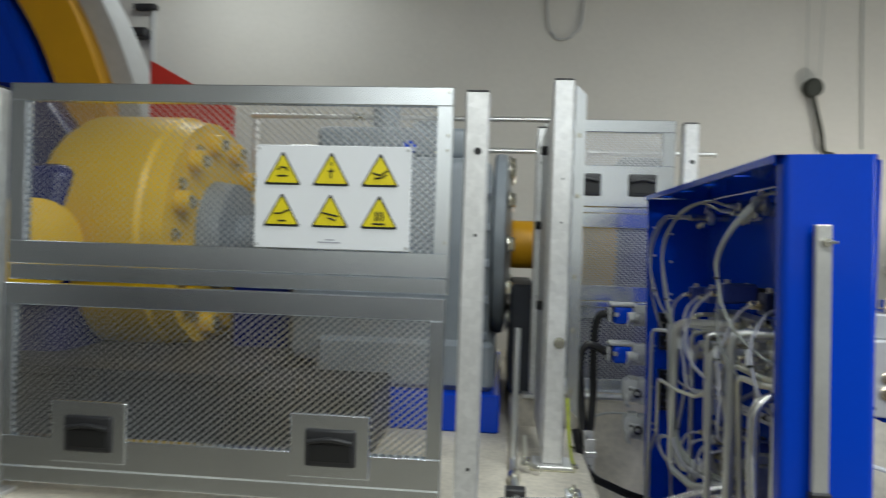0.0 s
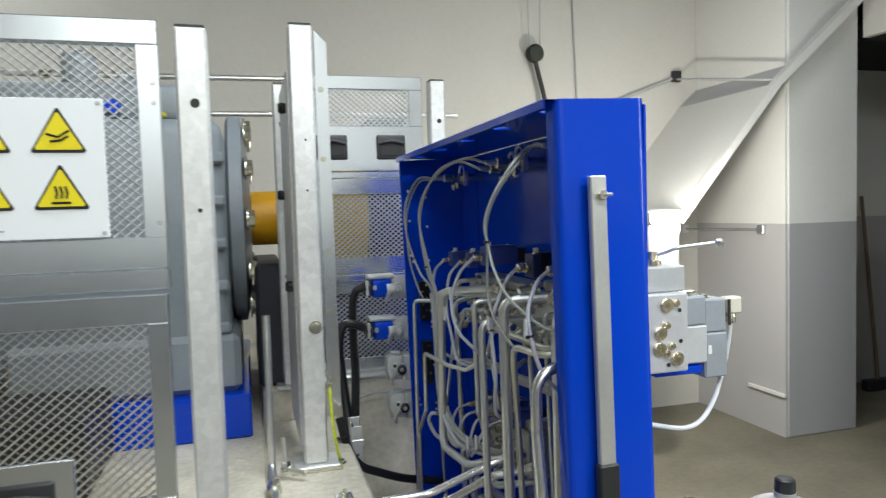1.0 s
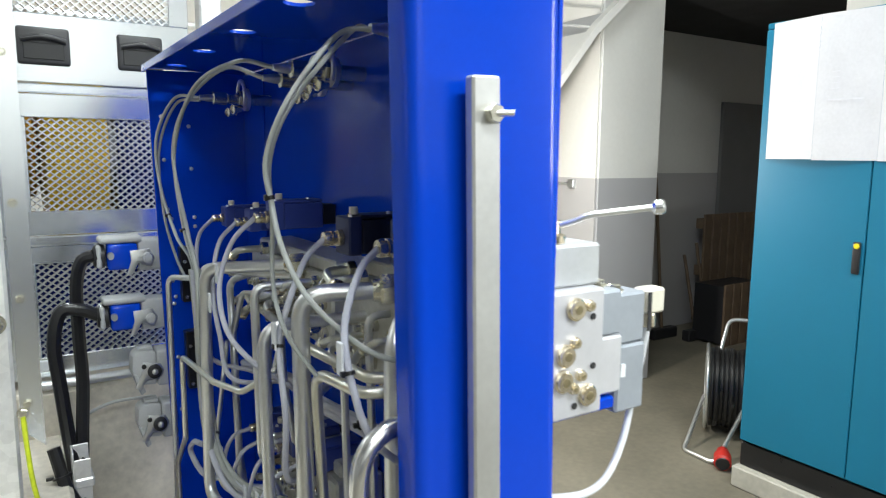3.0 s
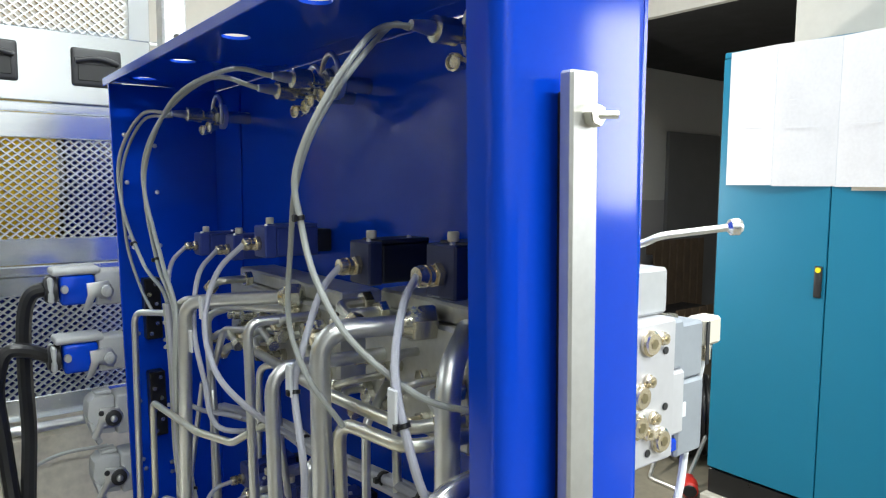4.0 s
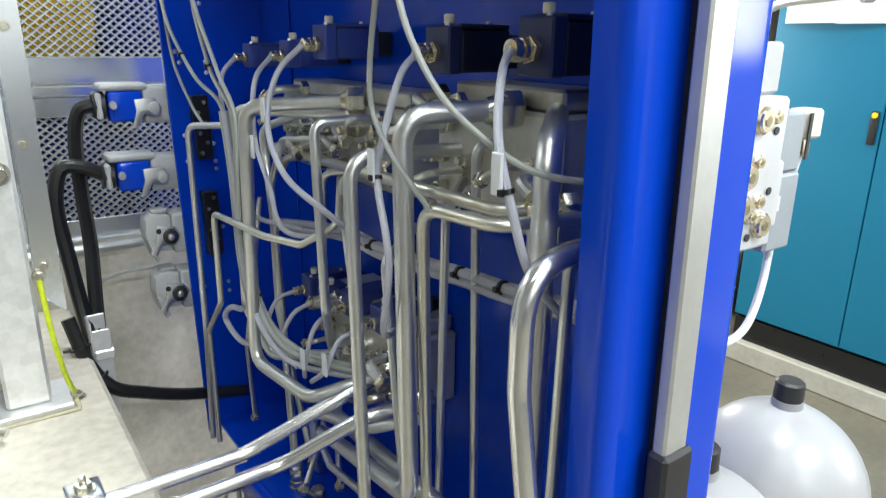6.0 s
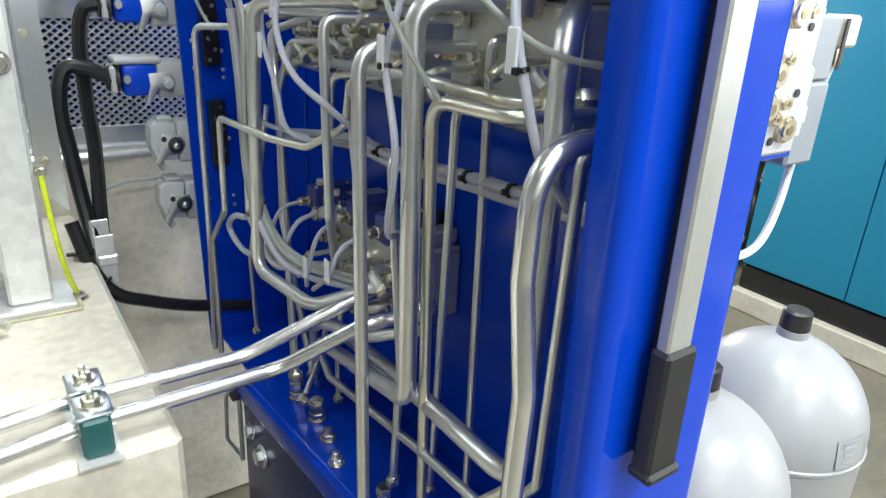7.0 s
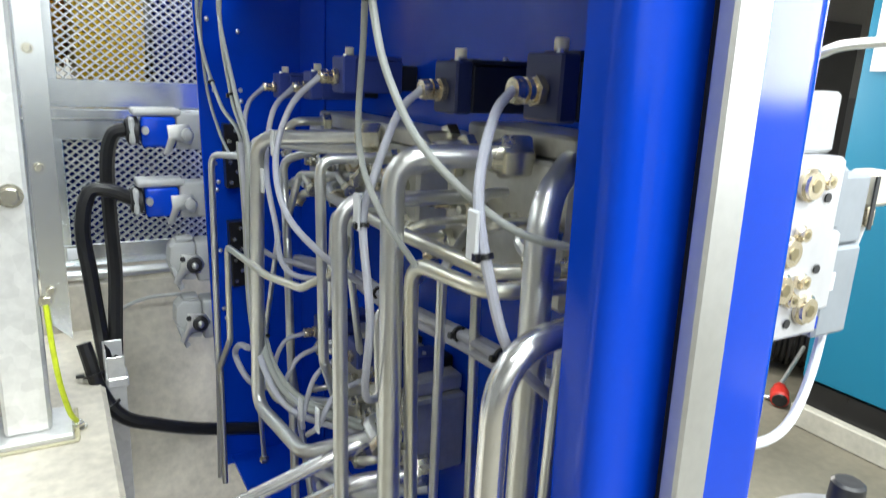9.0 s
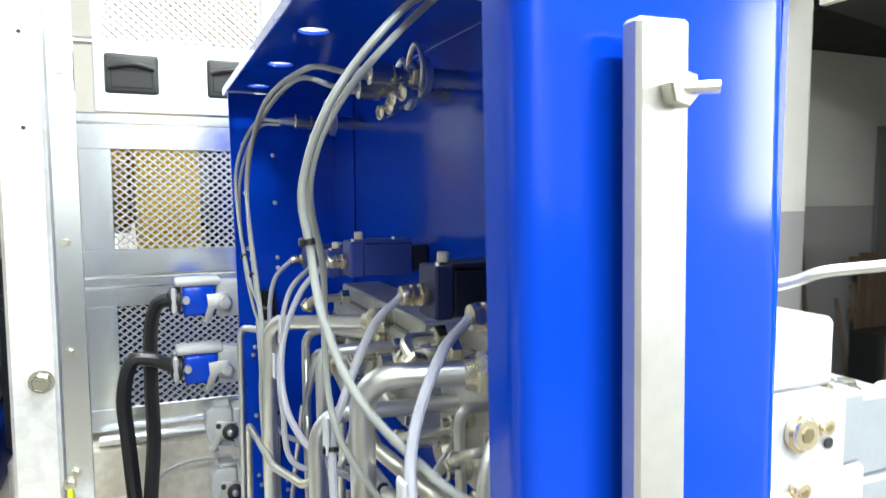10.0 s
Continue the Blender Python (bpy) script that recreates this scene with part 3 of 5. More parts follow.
fb = thing("machine_guard", "lower rear guard panel with expanded metal over the foundation", "guard", 0.545, Y2, 1.0, "machine guards")
framed(fb, 0.285, 0.765, 1.012, 1.325, Y2, 0.372, 0.730, 1.062, 1.285, hole=0.80)
part("hem", box(0.285, 0.765, Y2 - 0.004, Y2 + 0.03, 1.327, 1.350, 0.003), M_SHEET, fb)
part("label_tag", box(0.362, 0.385, Y2 - 0.003, Y2, 1.030, 1.055), M_SIGN, fb, "small white label")
rl = thing("foot_rail", "steel tube along the foot of the rear guard", "rail", 0.55, 2.63, 1.0)
part("tube", rod((0.33, 2.645, 1.004), (0.80, 2.645, 1.004), 0.011), M_PIPE, rl)

# side guard, seen nearly edge on
sd = thing("machine_guard", "side guard panel of dark mesh between two posts", "guard", 0.255, 2.4, 1.0, "machine guards")
part("sheet", box(0.250, 0.262, 2.235, 2.62, 0.93, 1.94, 0.003), M_GALV, sd)
for yy, zz in ((2.30, 1.85), (2.30, 1.36), (2.55, 1.62)):
    part("rubber_stop", lathe([(0, 0.014), (0.012, 0.016), (0.02, 0.012)], (0.250, yy, zz), (-1, 0, 0), 16), M_BLACK, sd)

# railings behind
for zz, xa, xb in ((2.18, -1.22, 0.34), (2.02, -1.0, 1.15)):
    r = thing("guard_rail", "thin steel guard rail behind the machine", "rail", xa, 3.6, 0.99, "rails")
    part("rail_tube", rod((xa, 3.6, zz), (xb, 3.6, zz), 0.013), M_PIPE, r)
    part("coupler", rod((xa + 0.55, 3.6, zz), (xa + 0.60, 3.6, zz), 0.019), M_FIT, r)
for xx in (-1.20, 0.32):
    r = thing("rail_post", "slim steel rail upright", "post", xx, 3.63, 0.885)
    part("upright", rod((xx, 3.628, 0.99 if xx > 0.17 else 0.885), (xx, 3.628, 2.19), 0.016), M_PIPE, r)

# ---- drive train behind the guards ----
AY, AZ = 3.02, 1.55
cp = thing("drum_coupling", "large yellow painted drum coupling with flange bolts", "coupling", -1.2, AY, 0.885)
part("drum", lathe([(0, 0.30), (0.01, 0.48), (0.06, 0.505), (0.42, 0.505), (0.44, 0.49), (0.46, 0.49), (0.52, 0.48), (0.53, 0.24)], (-1.66, AY, AZ), (1, 0, 0), 64), M_YELLOW, cp)
part("hub", lathe([(0, 0.235), (0.10, 0.22), (0.11, 0.13)], (-1.135, AY, AZ), (1, 0, 0), 40), M_GREY, cp, "dark grey hub")
for k in range(12):
    a = 2 * math.pi * k / 12 + 0.2
    c = (-1.135, AY + 0.39 * math.cos(a), AZ + 0.39 * math.sin(a))
    s = part("stud_boss", lathe([(0, 0.045), (0.05, 0.045), (0.055, 0.038)], c, (1, 0, 0), 18), M_YELLOW, cp)
    part("nut", bolt((c[0] + 0.054, c[1], c[2]), (1, 0, 0), 0.016), M_FIT, s)
    part("nut", bolt((c[0], c[1] + 0.075 * math.sin(a), c[2] - 0.075 * math.cos(a)), (1, 0, 0), 0.016), M_FIT, s)
sf = thing("drive_shaft", "dark steel drive shaft", "shaft", -0.6, AY, AZ)
part("shaft", rod((-1.03, AY, AZ), (0.62, AY, AZ), 0.09, 28), M_GREY, sf)
part("pedestal", box(-0.98, -0.74, AY - 0.22, AY + 0.22, 0.886, 1.46, 0.02), M_BLUE_D, sf, "navy bearing pedestal")

gb = thing("gearbox", "grey painted gearbox with bolted flange on a blue base", "gearbox", -0.2, AY, 0.885)
part("housing", box(-0.66, 0.075, AY - 0.46, AY + 0.42, 1.10, 1.86, 0.05, 3), M_GREY, gb)
part("housing_shoulder", box(-0.60, 0.02, AY - 0.36, AY + 0.30, 1.86, 1.98, 0.03, 3), M_GREY, gb)
part("flange", lathe([(0, 0.36), (0.01, 0.375), (0.05, 0.375), (0.06, 0.33), (0.075, 0.20)], (0.075, AY, AZ), (1, 0, 0), 48), M_GREY, gb)
for k in range(12):
    a = 2 * math.pi * k / 12
    part("flange_bolt", bolt((0.135, AY + 0.335 * math.cos(a), AZ + 0.335 * math.sin(a)), (1, 0, 0), 0.022), M_FIT, gb)
for k in range(5):
    part("rib", box(-0.02, 0.075, AY - 0.475, AY - 0.44, 1.20 + k * 0.13, 1.235 + k * 0.13, 0.008), M_GREY, gb)
part("lower_housing", box(-0.55, 0.10, AY - 0.48, AY + 0.4, 1.02, 1.20, 0.02), M_GREY, gb)
part("base_frame", box(-0.62, 0.125, AY - 0.52, AY + 0.45, 0.886, 1.02, 0.006), M_BLUE, gb, "bright blue steel base frame")
part("breather", lathe([(0, 0.055), (0.10, 0.055), (0.11, 0.05), (0.13, 0.0)], (-0.36, AY - 0.2, 1.98), (0, 0, 1), 20), M_GREY, gb)
part("motor_cap", lathe([(0, 0.07), (0.02, 0.08), (0.10, 0.08), (0.12, 0.05)], (-0.24, AY - 0.25, 1.94), (1, 0, 0), 24), M_GREY, gb)
part("blue_plug", lathe([(0, 0.025), (0.03, 0.022)], (-0.24, AY - 0.375, 1.90), (0, -1, 0), 16), M_BLUE, gb)
part("yellow_plug", box(-0.14, -0.09, AY - 0.39, AY - 0.36, 1.872, 1.885, 0.003), M_SIGN_Y, gb)
yc = thing("shaft_cover", "amber yellow cover over the second coupling", "cover", 0.5, AY, 0.99)
part("cover_tube", lathe([(0, 0.10), (0.14, 0.10), (0.15, 0.125), (0.24, 0.125), (0.25, 0.10)], (0.153, AY, AZ), (1, 0, 0), 36), M_ORANGE, yc)
part("cover_drum", lathe([(0, 0.10), (0.01, 0.22), (0.15, 0.22), (0.155, 0.10)], (0.405, AY, AZ), (1, 0, 0), 36), M_YELLOW, yc)
# added box, near-black so the space below the shaft reads as shade
part("pedestal", box(0.152, 0.25, AY - 0.34, AY + 0.25, 0.992, 1.40, 0.012), M_BED, yc, "dark box added to read as a shaded gap")
mt = thing("motor", "dark blue electric motor on a navy base", "motor", 0.75, AY + 0.12, 0.99)
part("motor_body", lathe([(0, 0.12), (0.03, 0.22), (0.40, 0.22), (0.43, 0.14)], (0.56, AY + 0.12, AZ), (1, 0, 0), 36), M_BLUE_D, mt, "dark blue motor housing")
part("terminal_box", box(0.60, 0.76, AY, AY + 0.20, 1.77, 1.93, 0.012), M_GREY, mt)
part("motor_base", box(0.36, 0.98, AY - 0.15, AY + 0.4, 0.992, 1.34, 0.01), M_BLUE_D, mt, "navy blue motor base")
# bull wheel guard and brake at the far side
# near-black bed, added to darken the view through the lower mesh
bed = thing("dark_bed_filler", "dark bed added under the drive to darken the view behind the mesh", "machine bed", -0.9, 2.7, 0.885)
part("bed_frame", box(-2.3, -0.68, 2.15, 3.5, 0.8865, 1.10, 0.01), M_BED, bed)
part("bed_extension", box(-0.679, -0.26, 2.15, 2.495, 0.8865, 1.085, 0.01), M_BED, bed)
part("top_flange", box(-2.32, -0.67, 2.13, 2.26, 1.1005, 1.125, 0.003), M_BED, bed)
for k in range(5):
    part("gusset", box(-2.2 + k * 0.36, -2.18 + k * 0.36, 2.125, 2.149, 0.89, 1.10, 0.002), M_BED, bed)
bw = thing("brake_unit", "blue and yellow brake unit with curved arm", "brake", -2.1, 3.0, 0.885)
part("brake_body", box(-1.98, -1.50, 2.50, 3.1, 0.886, 1.80, 0.06, 4), M_BLUE_D, bw, "navy blue brake housing")
part("caliper", lathe([(0, 0.12), (0.02, 0.16), (0.16, 0.16), (0.18, 0.12)], (-1.62, 2.42, 1.50), (0.8, -0.5, 0), 28), M_YELLOW, bw, "round yellow caliper")
part("cap_screw", bolt((-1.66, 2.49, 1.74), (0, -1, 0), 0.02), M_FIT, bw)
part("cap_screw", bolt((-1.74, 2.49, 1.62), (0, -1, 0), 0.02), M_FIT, bw)


def arc_band(cx, cz, y0, y1, r0, r1, a0, a1, material, name, parent, n=28):
    bm = bmesh.new()
    rings = []
    for i in range(n + 1):
        a = radians(a0 + (a1 - a0) * i / n)
        rings.append([bm.verts.new((cx + r * math.cos(a), y, cz + r * math.sin(a))) for r, y in ((r0, y0), (r1, y0), (r1, y1), (r0, y1))])
    for ra, rb in zip(rings, rings[1:]):
        for i in range(4):
            j = (i + 1) % 4
            bm.faces.new((ra[i], ra[j], rb[j], rb[i]))
    bm.faces.new(rings[0]), bm.faces.new(rings[-1])
    return part(name, bm, material, parent)


part("brake_plate", side_cut([(-2.62, 0.90), (-2.62, 2.30), (-2.20, 2.26), (-2.02, 2.02), (-1.87, 1.84), (-1.92, 1.62), (-2.12, 1.50), (-2.12, 0.90)], 3.30, 3.46, 0.02), M_BLUE_D, bw, "navy blue brake frame plate")
part("plate_rib", box(-2.55, -1.95, 3.27, 3.299, 1.80, 1.86, 0.005), M_BLUE, bw)
part("plate_label", box(-2.32, -2.24, 3.294, 3.299, 2.10, 2.125), M_SIGN, bw)
bull = thing("rope_wheel", "large yellow and blue rope wheel with grey rim", "wheel", -2.6, 3.66, 0.885)
WX, WZ = -4.13, 1.66
arc_band(WX, WZ, 3.52, 3.80, 1.20, 1.90, -18, 60, M_BLUE, "wheel_ring", bull)
arc_band(WX, WZ, 3.50, 3.56, 1.86, 1.925, -18, 60, M_BLUE, "ring_lip", bull)
arc_band(WX, WZ, 3.64, 3.82, 1.925, 1.968, -18, 60, M_GREYL, "wheel_groove", bull)
arc_band(WX, WZ, 3.55, 3.80, 1.97, 2.21, -18, 60, M_ORANGE, "wheel_band", bull)
arc_band(WX, WZ, 3.66, 3.90, 2.214, 2.33, -18, 60, M_GREYL, "wheel_rim", bull)
part("wheel_stand", box(-3.2, -2.2, 3.55, 3.80, 0.886, 1.20, 0.02), M_BLUE_D, bull)
rt = thing("red_bracket", "red painted triangular steel bracket", "bracket", -1.5, 3.2, 0.885)
bm = bmesh.new()
lo = [bm.verts.new(v) for v in ((-1.56, 3.2, 1.9), (-1.16, 3.2, 1.9), (-1.16, 3.2, 2.15), (-1.56, 3.2, 2.36))]
hi = [bm.verts.new((v.co.x, 3.24, v.co.z)) for v in lo]
bm.faces.new(lo), bm.faces.new(hi)
for i in range(4):
    bm.faces.new((lo[i], lo[(i + 1) % 4], hi[(i + 1) % 4], hi[i]))
part("plate", bm, M_RED, rt, smooth=False)
part("upright", box(-1.50, -1.42, 3.242, 3.30, 0.886, 1.95, 0.004), M_RED, rt)
wb = thing("wall_bracket", "dark cable bracket with a conduit on the rear wall", "bracket", -2.56, 4.88, 2.3)
part("conduit_tube", rod((-2.47, 4.885, 0.9), (-2.47, 4.885, 3.2), 0.018), M_GREYL, wb)
part("hook_plate", box(-2.60, -2.44, 4.84, 4.898, 3.16, 3.20, 0.004), M_HANDLE, wb)
part("hook_plate", box(-2.60, -2.48, 4.80, 4.898, 2.95, 3.02, 0.01), M_HANDLE, wb)

# ---- hydraulic control cabinet ----
CX0, CX1, CY0, CY1, CZ = 0.575, 0.745, 1.318, 2.400, 1.722
BX, BY = 0.790, 1.478  # the back panel, set out behind the valve block
hc = thing("hydraulic_cabinet", "open bright blue steel cabinet full of hydraulic pipes and valves", "cabinet", 0.66, 1.86, 0.0)


def folded(outline, thick, z0, z1, bend=0.010):
    """A sheet folded along a path in plan, with rounded bends."""
    path = rounded([(x, y, 0) for x, y in outline], bend)
    bm = bmesh.new()
    side = []
    n = len(path)
    for i, p in enumerate(path):
        t = (path[min(i + 1, n - 1)] - path[max(i - 1, 0)]).normalized()
        q = p + Vector((-t.y, t.x, 0)) * thick
        side.append([bm.verts.new((v.x, v.y, z)) for v, z in ((p, z0), (q, z0), (q, z1), (p, z1))])
    for a, b in zip(side, side[1:]):
        for i in range(4):
            j = (i + 1) % 4
            bm.faces.new((a[i], a[j], b[j], b[i]))
    bm.faces.new(side[0]), bm.faces.new(side[-1])
    return bm


# the near side panel stands slightly out of plumb
LEAN = Matrix.Translation((0.66, 0, 1.68)) @ Matrix.Rotation(radians(-1.3), 4, "Y") @ Matrix.Translation((-0.66, 0, -1.68))


def leaning(bm):
    bmesh.ops.transform(bm, matrix=LEAN, verts=bm.verts)
    return bm


part("side_panel", leaning(folded([(CX0 + 0.014, CY0 + 0.034), (CX0 + 0.014, CY0), (CX1 - 0.002, CY0), (CX1 - 0.002, CY0 + 0.03)], 0.003, 0.10, CZ - 0.001, 0.022)), M_BLUE, hc, "bright blue folded side panel")
part("far_side_panel", leaning(folded([(BX, CY1), (CX0 + 0.009, CY1), (CX0 + 0.009, CY1 - 0.012)], 0.003, 0.63, CZ - 0.008, 0.006)), M_BLUE, hc)
part("back_panel", box(BX - 0.003, BX + 0.001, BY + 0.001, CY1 + 0.004, 0.64, CZ - 0.008), M_BLUE, hc)
part("near_back_panel", box(CX1 - 0.003, CX1 + 0.001, CY0 + 0.004, BY - 0.003, 0.13, CZ - 0.008), M_BLUE, hc)
part("back_return", box(CX1 - 0.003, BX + 0.001, BY - 0.0025, BY + 0.0005, 0.13, CZ - 0.008), M_BLUE, hc)
part("lower_back_panel", box(BX - 0.003, BX + 0.001, BY + 0.001, 2.13, 0.13, 0.6395), M_BLUE, hc)
part("floor_plate", box(0.628, BX - 0.004, 2.142, CY1 - 0.006, 0.645, 0.652, 0.001), M_BLUE, hc)
part("back_panel_seam", box(BX - 0.007, BX - 0.0035, 2.262, CY1 - 0.004, 0.72, CZ - 0.010, 0.001), M_BLUE, hc)


def holed(x0, x1, y0, y1, z0, z1, holes):
    """A plate with round holes through it, one in each stretch along y."""
    bm = bmesh.new()
    cuts = [y0] + [(a[1] + b[1]) / 2 for a, b in zip(holes, holes[1:])] + [y1]
    for (hx, hy, r), ya, yb in zip(holes, cuts, cuts[1:]):
        corners = [math.atan2(yy - hy, xx - hx) for xx in (x0, x1) for yy in (ya, yb)]
        angles = sorted([2 * math.pi * k / 28 - math.pi for k in range(28)] + corners)
        ring = []
        for a in angles:
            c, s = math.cos(a), math.sin(a)
            k = min((((x1 if c > 0 else x0) - hx) / c) if abs(c) > 1e-6 else 9, (((yb if s > 0 else ya) - hy) / s) if abs(s) > 1e-6 else 9)
            ring.append([bm.verts.new(v) for v in ((hx + r * c, hy + r * s, z0), (hx + k * c, hy + k * s, z0), (hx + k * c, hy + k * s, z1), (hx + r * c, hy + r * s, z1))])
        for i, a in enumerate(ring):
            b = ring[(i + 1) % len(ring)]
            for p, q in ((0, 1), (2, 3), (3, 0)):
                bm.faces.new((a[p], a[q], b[q], b[p]))
    bmesh.ops.remove_doubles(bm, verts=bm.verts, dist=0.0004)
    return bm


part("top_panel", holed(CX0 + 0.001, CX1 - 0.001, CY0 + 0.002, CY1 - 0.001, CZ - 0.007, CZ - 0.003, [(0.628, 1.42 + 0.2225 * k, 0.0185) for k in range(5)]), M_BLUE, hc, "blue top with round cable holes", smooth=False)
part("top_rear", box(CX1 - 0.0005, BX + 0.001, BY, CY1 + 0.003, CZ - 0.007, CZ - 0.003), M_BLUE, hc)
part("top_lip", box(CX0, CX0 + 0.003, CY0 + 0.012, CY1 - 0.004, CZ - 0.016, CZ - 0.001, 0.001), M_BLUE, hc)
for k, (zz, yy) in enumerate(((1.62, 0), (1.53, 0), (1.425, 0), (1.405, 0.006), (1.27, 0), (1.235, 0.004), (1.22, 0), (1.10, 0), (0.98, 0), (0.96, 0.004))):
    part("panel_screw", leaning(lathe([(0, 0.0045), (0.002, 0.004), (0.003, 0.002)], (0.608 + yy, CY1 - 0.0035, zz), (0, -1, 0), 10)), M_PIPE, hc, "small bright panel screw")
    part("panel_screw", leaning(lathe([(0, 0.0045), (0.002, 0.004), (0.003, 0.002)], (0.662, CY1 - 0.0035, zz - 0.02), (0, -1, 0), 10)), M_PIPE, hc)
for z0, z1 in ((1.225, 1.345), (1.03, 1.16)):
    ts = part("terminal_strip", leaning(box(0.622, 0.652, CY1 - 0.030, CY1 - 0.004, z0, z1, 0.002)), M_BLACK, hc, "black terminal strip with screws")
    for k in range(6):
        part("terminal_screw", leaning(lathe([(0, 0.004), (0.003, 0.004)], (0.630 + 0.012 * (k % 2), CY1 - 0.030, z0 + 0.012 + k * (z1 - z0 - 0.024) / 5), (0, -1, 0), 10)), M_FIT, ts)

# tank under the cabinet
tk = thing("oil_tank", "navy blue oil tank with a flat blue lid below the pipes", "tank", 0.66, 1.86, 0.0)
TY, SKEW = 2.135, 0.08


def tank_front(y):
    """The tank stands slightly skewed: its front edge in plan."""
    return 0.577 + (TY - y) * SKEW


def tank_slab(inset, z0, z1, bevel):
    bm = bmesh.new()
    plan = [(tank_front(TY) + inset, TY - inset), (tank_front(1.36) + inset, 1.36), (0.7405, 1.36), (0.7405, 1.482), (0.7860, 1.482), (0.7860, TY - inset)]
    lo = [bm.verts.new((px, py, z0)) for px, py in plan]
    hi = [bm.verts.new((px, py, z1)) for px, py in plan]
    bm.faces.new(lo), bm.faces.new(hi)
    for i in range(6):
        bm.faces.new((lo[i], lo[(i + 1) % 6], hi[(i + 1) % 6], hi[i]))
    bmesh.ops.recalc_face_normals(bm, faces=bm.faces)
    bmesh.ops.bevel(bm, geom=list(bm.edges), offset=bevel, segments=2, affect="EDGES", profile=0.6)
    return bm


part("tank_body", tank_slab(0.010, 0.105, 0.655, 0.006), M_BLUE_D, tk)
part("tank_lid", tank_slab(0.0, 0.6565, 0.700, 0.006), M_BLUE, tk, "bright blue tank lid with a lip")
part("lid_edge", sweep([Vector((tank_front(yy) + 0.012, yy, 0.7005)) for yy in (TY - 0.012, 1.75, 1.41)], 0.004, 8), M_BLUE, tk, "raised lip along the lid")
part("base_skid", box(0.545, 0.741, 1.37, 2.39, 0.02, 0.104, 0.005), M_BLUE, tk)
for yy, zz, r in ((2.09, 0.600, 0.010), (2.045, 0.572, 0.013), (2.09, 0.30, 0.022), (2.03, 0.29, 0.022), (1.96, 0.31, 0.016)):
    part("port_plug", bolt((tank_front(yy) + 0.010, yy, zz), (-1, 0, 0), r), M_PIPE, tk, "steel screw plug")
part("level_bracket", sweep(rounded([(0.590, 2.150, 0.665), (0.566, 2.155, 0.655), (0.562, 2.155, 0.55), (0.588, 2.150, 0.50)], 0.02), 0.004, 8), M_PIPE, tk)
part("bracket_rod", rod((0.586, 2.142, 0.50), (0.586, 2.142, 0.655), 0.005, 10), M_PIPE, tk)
part("bracket_head", box(0.572, 0.600, 2.137, 2.160, 0.640, 0.656, 0.002), M_HANDLE, tk)

# aluminium strip with black grip on the side panel
st = thing("seal_bar", "brushed aluminium bar with a black end sleeve on the blue panel", "bar", 0.650, CY0 - 0.02, 1.045)
part("bar", leaning(box(0.6312, 0.6585, CY0 - 0.022, CY0 - 0.010, 1.055, 1.6025, 0.002)), M_ALU, st)
# dark strip stands in for the shadow between bar and panel
part("gap_shade", leaning(box(0.640, 0.652, CY0 - 0.0105, CY0 - 0.0005, 1.06, 1.59, 0.001)), M_HANDLE, st, "dark strip for the shadow gap behind the bar")
part("end_sleeve", leaning(box(0.6275, 0.662, CY0 - 0.0265, CY0 - 0.008, 1.047, 1.158, 0.003)), M_HANDLE, st, "black plastic end sleeve")
part("sleeve_lip", leaning(box(0.6255, 0.664, CY0 - 0.030, CY0 - 0.007, 1.043, 1.053, 0.003)), M_HANDLE, st)
sc = part("screw", leaning(hexnut((0.649, CY0 - 0.022, 1.573), (0, -1, 0), 0.008, 0.008)), M_FIT, st)
part("screw_stem", leaning(rod((0.649, CY0 - 0.028, 1.573), (0.6605, CY0 - 0.036, 1.573), 0.0028, 10)), M_PIPE_W, sc)


# ---- solenoid valves with cable glands ----
def gland(parent, x, y, z, s=1.0):
    prof = [(0, 0.0045), (0.0005, 0.0072), (0.004, 0.0082), (0.0062, 0.0082), (0.0066, 0.0066), (0.0086, 0.0066), (0.009, 0.0080), (0.0125, 0.0080), (0.0128, 0.0064), (0.0150, 0.0064)]
    g = part("cable_gland", lathe([(d * s, r * s) for d, r in prof], (x - 0.022 * s, y, z), (1, 0, 0), 18), M_BRASS, parent, "nickel-plated brass cable gland")
    part("gland_nut", hexnut((x - 0.0070 * s, y, z), (1, 0, 0), 0.0096 * s, 0.0068 * s), M_BRASS, g)
    return g


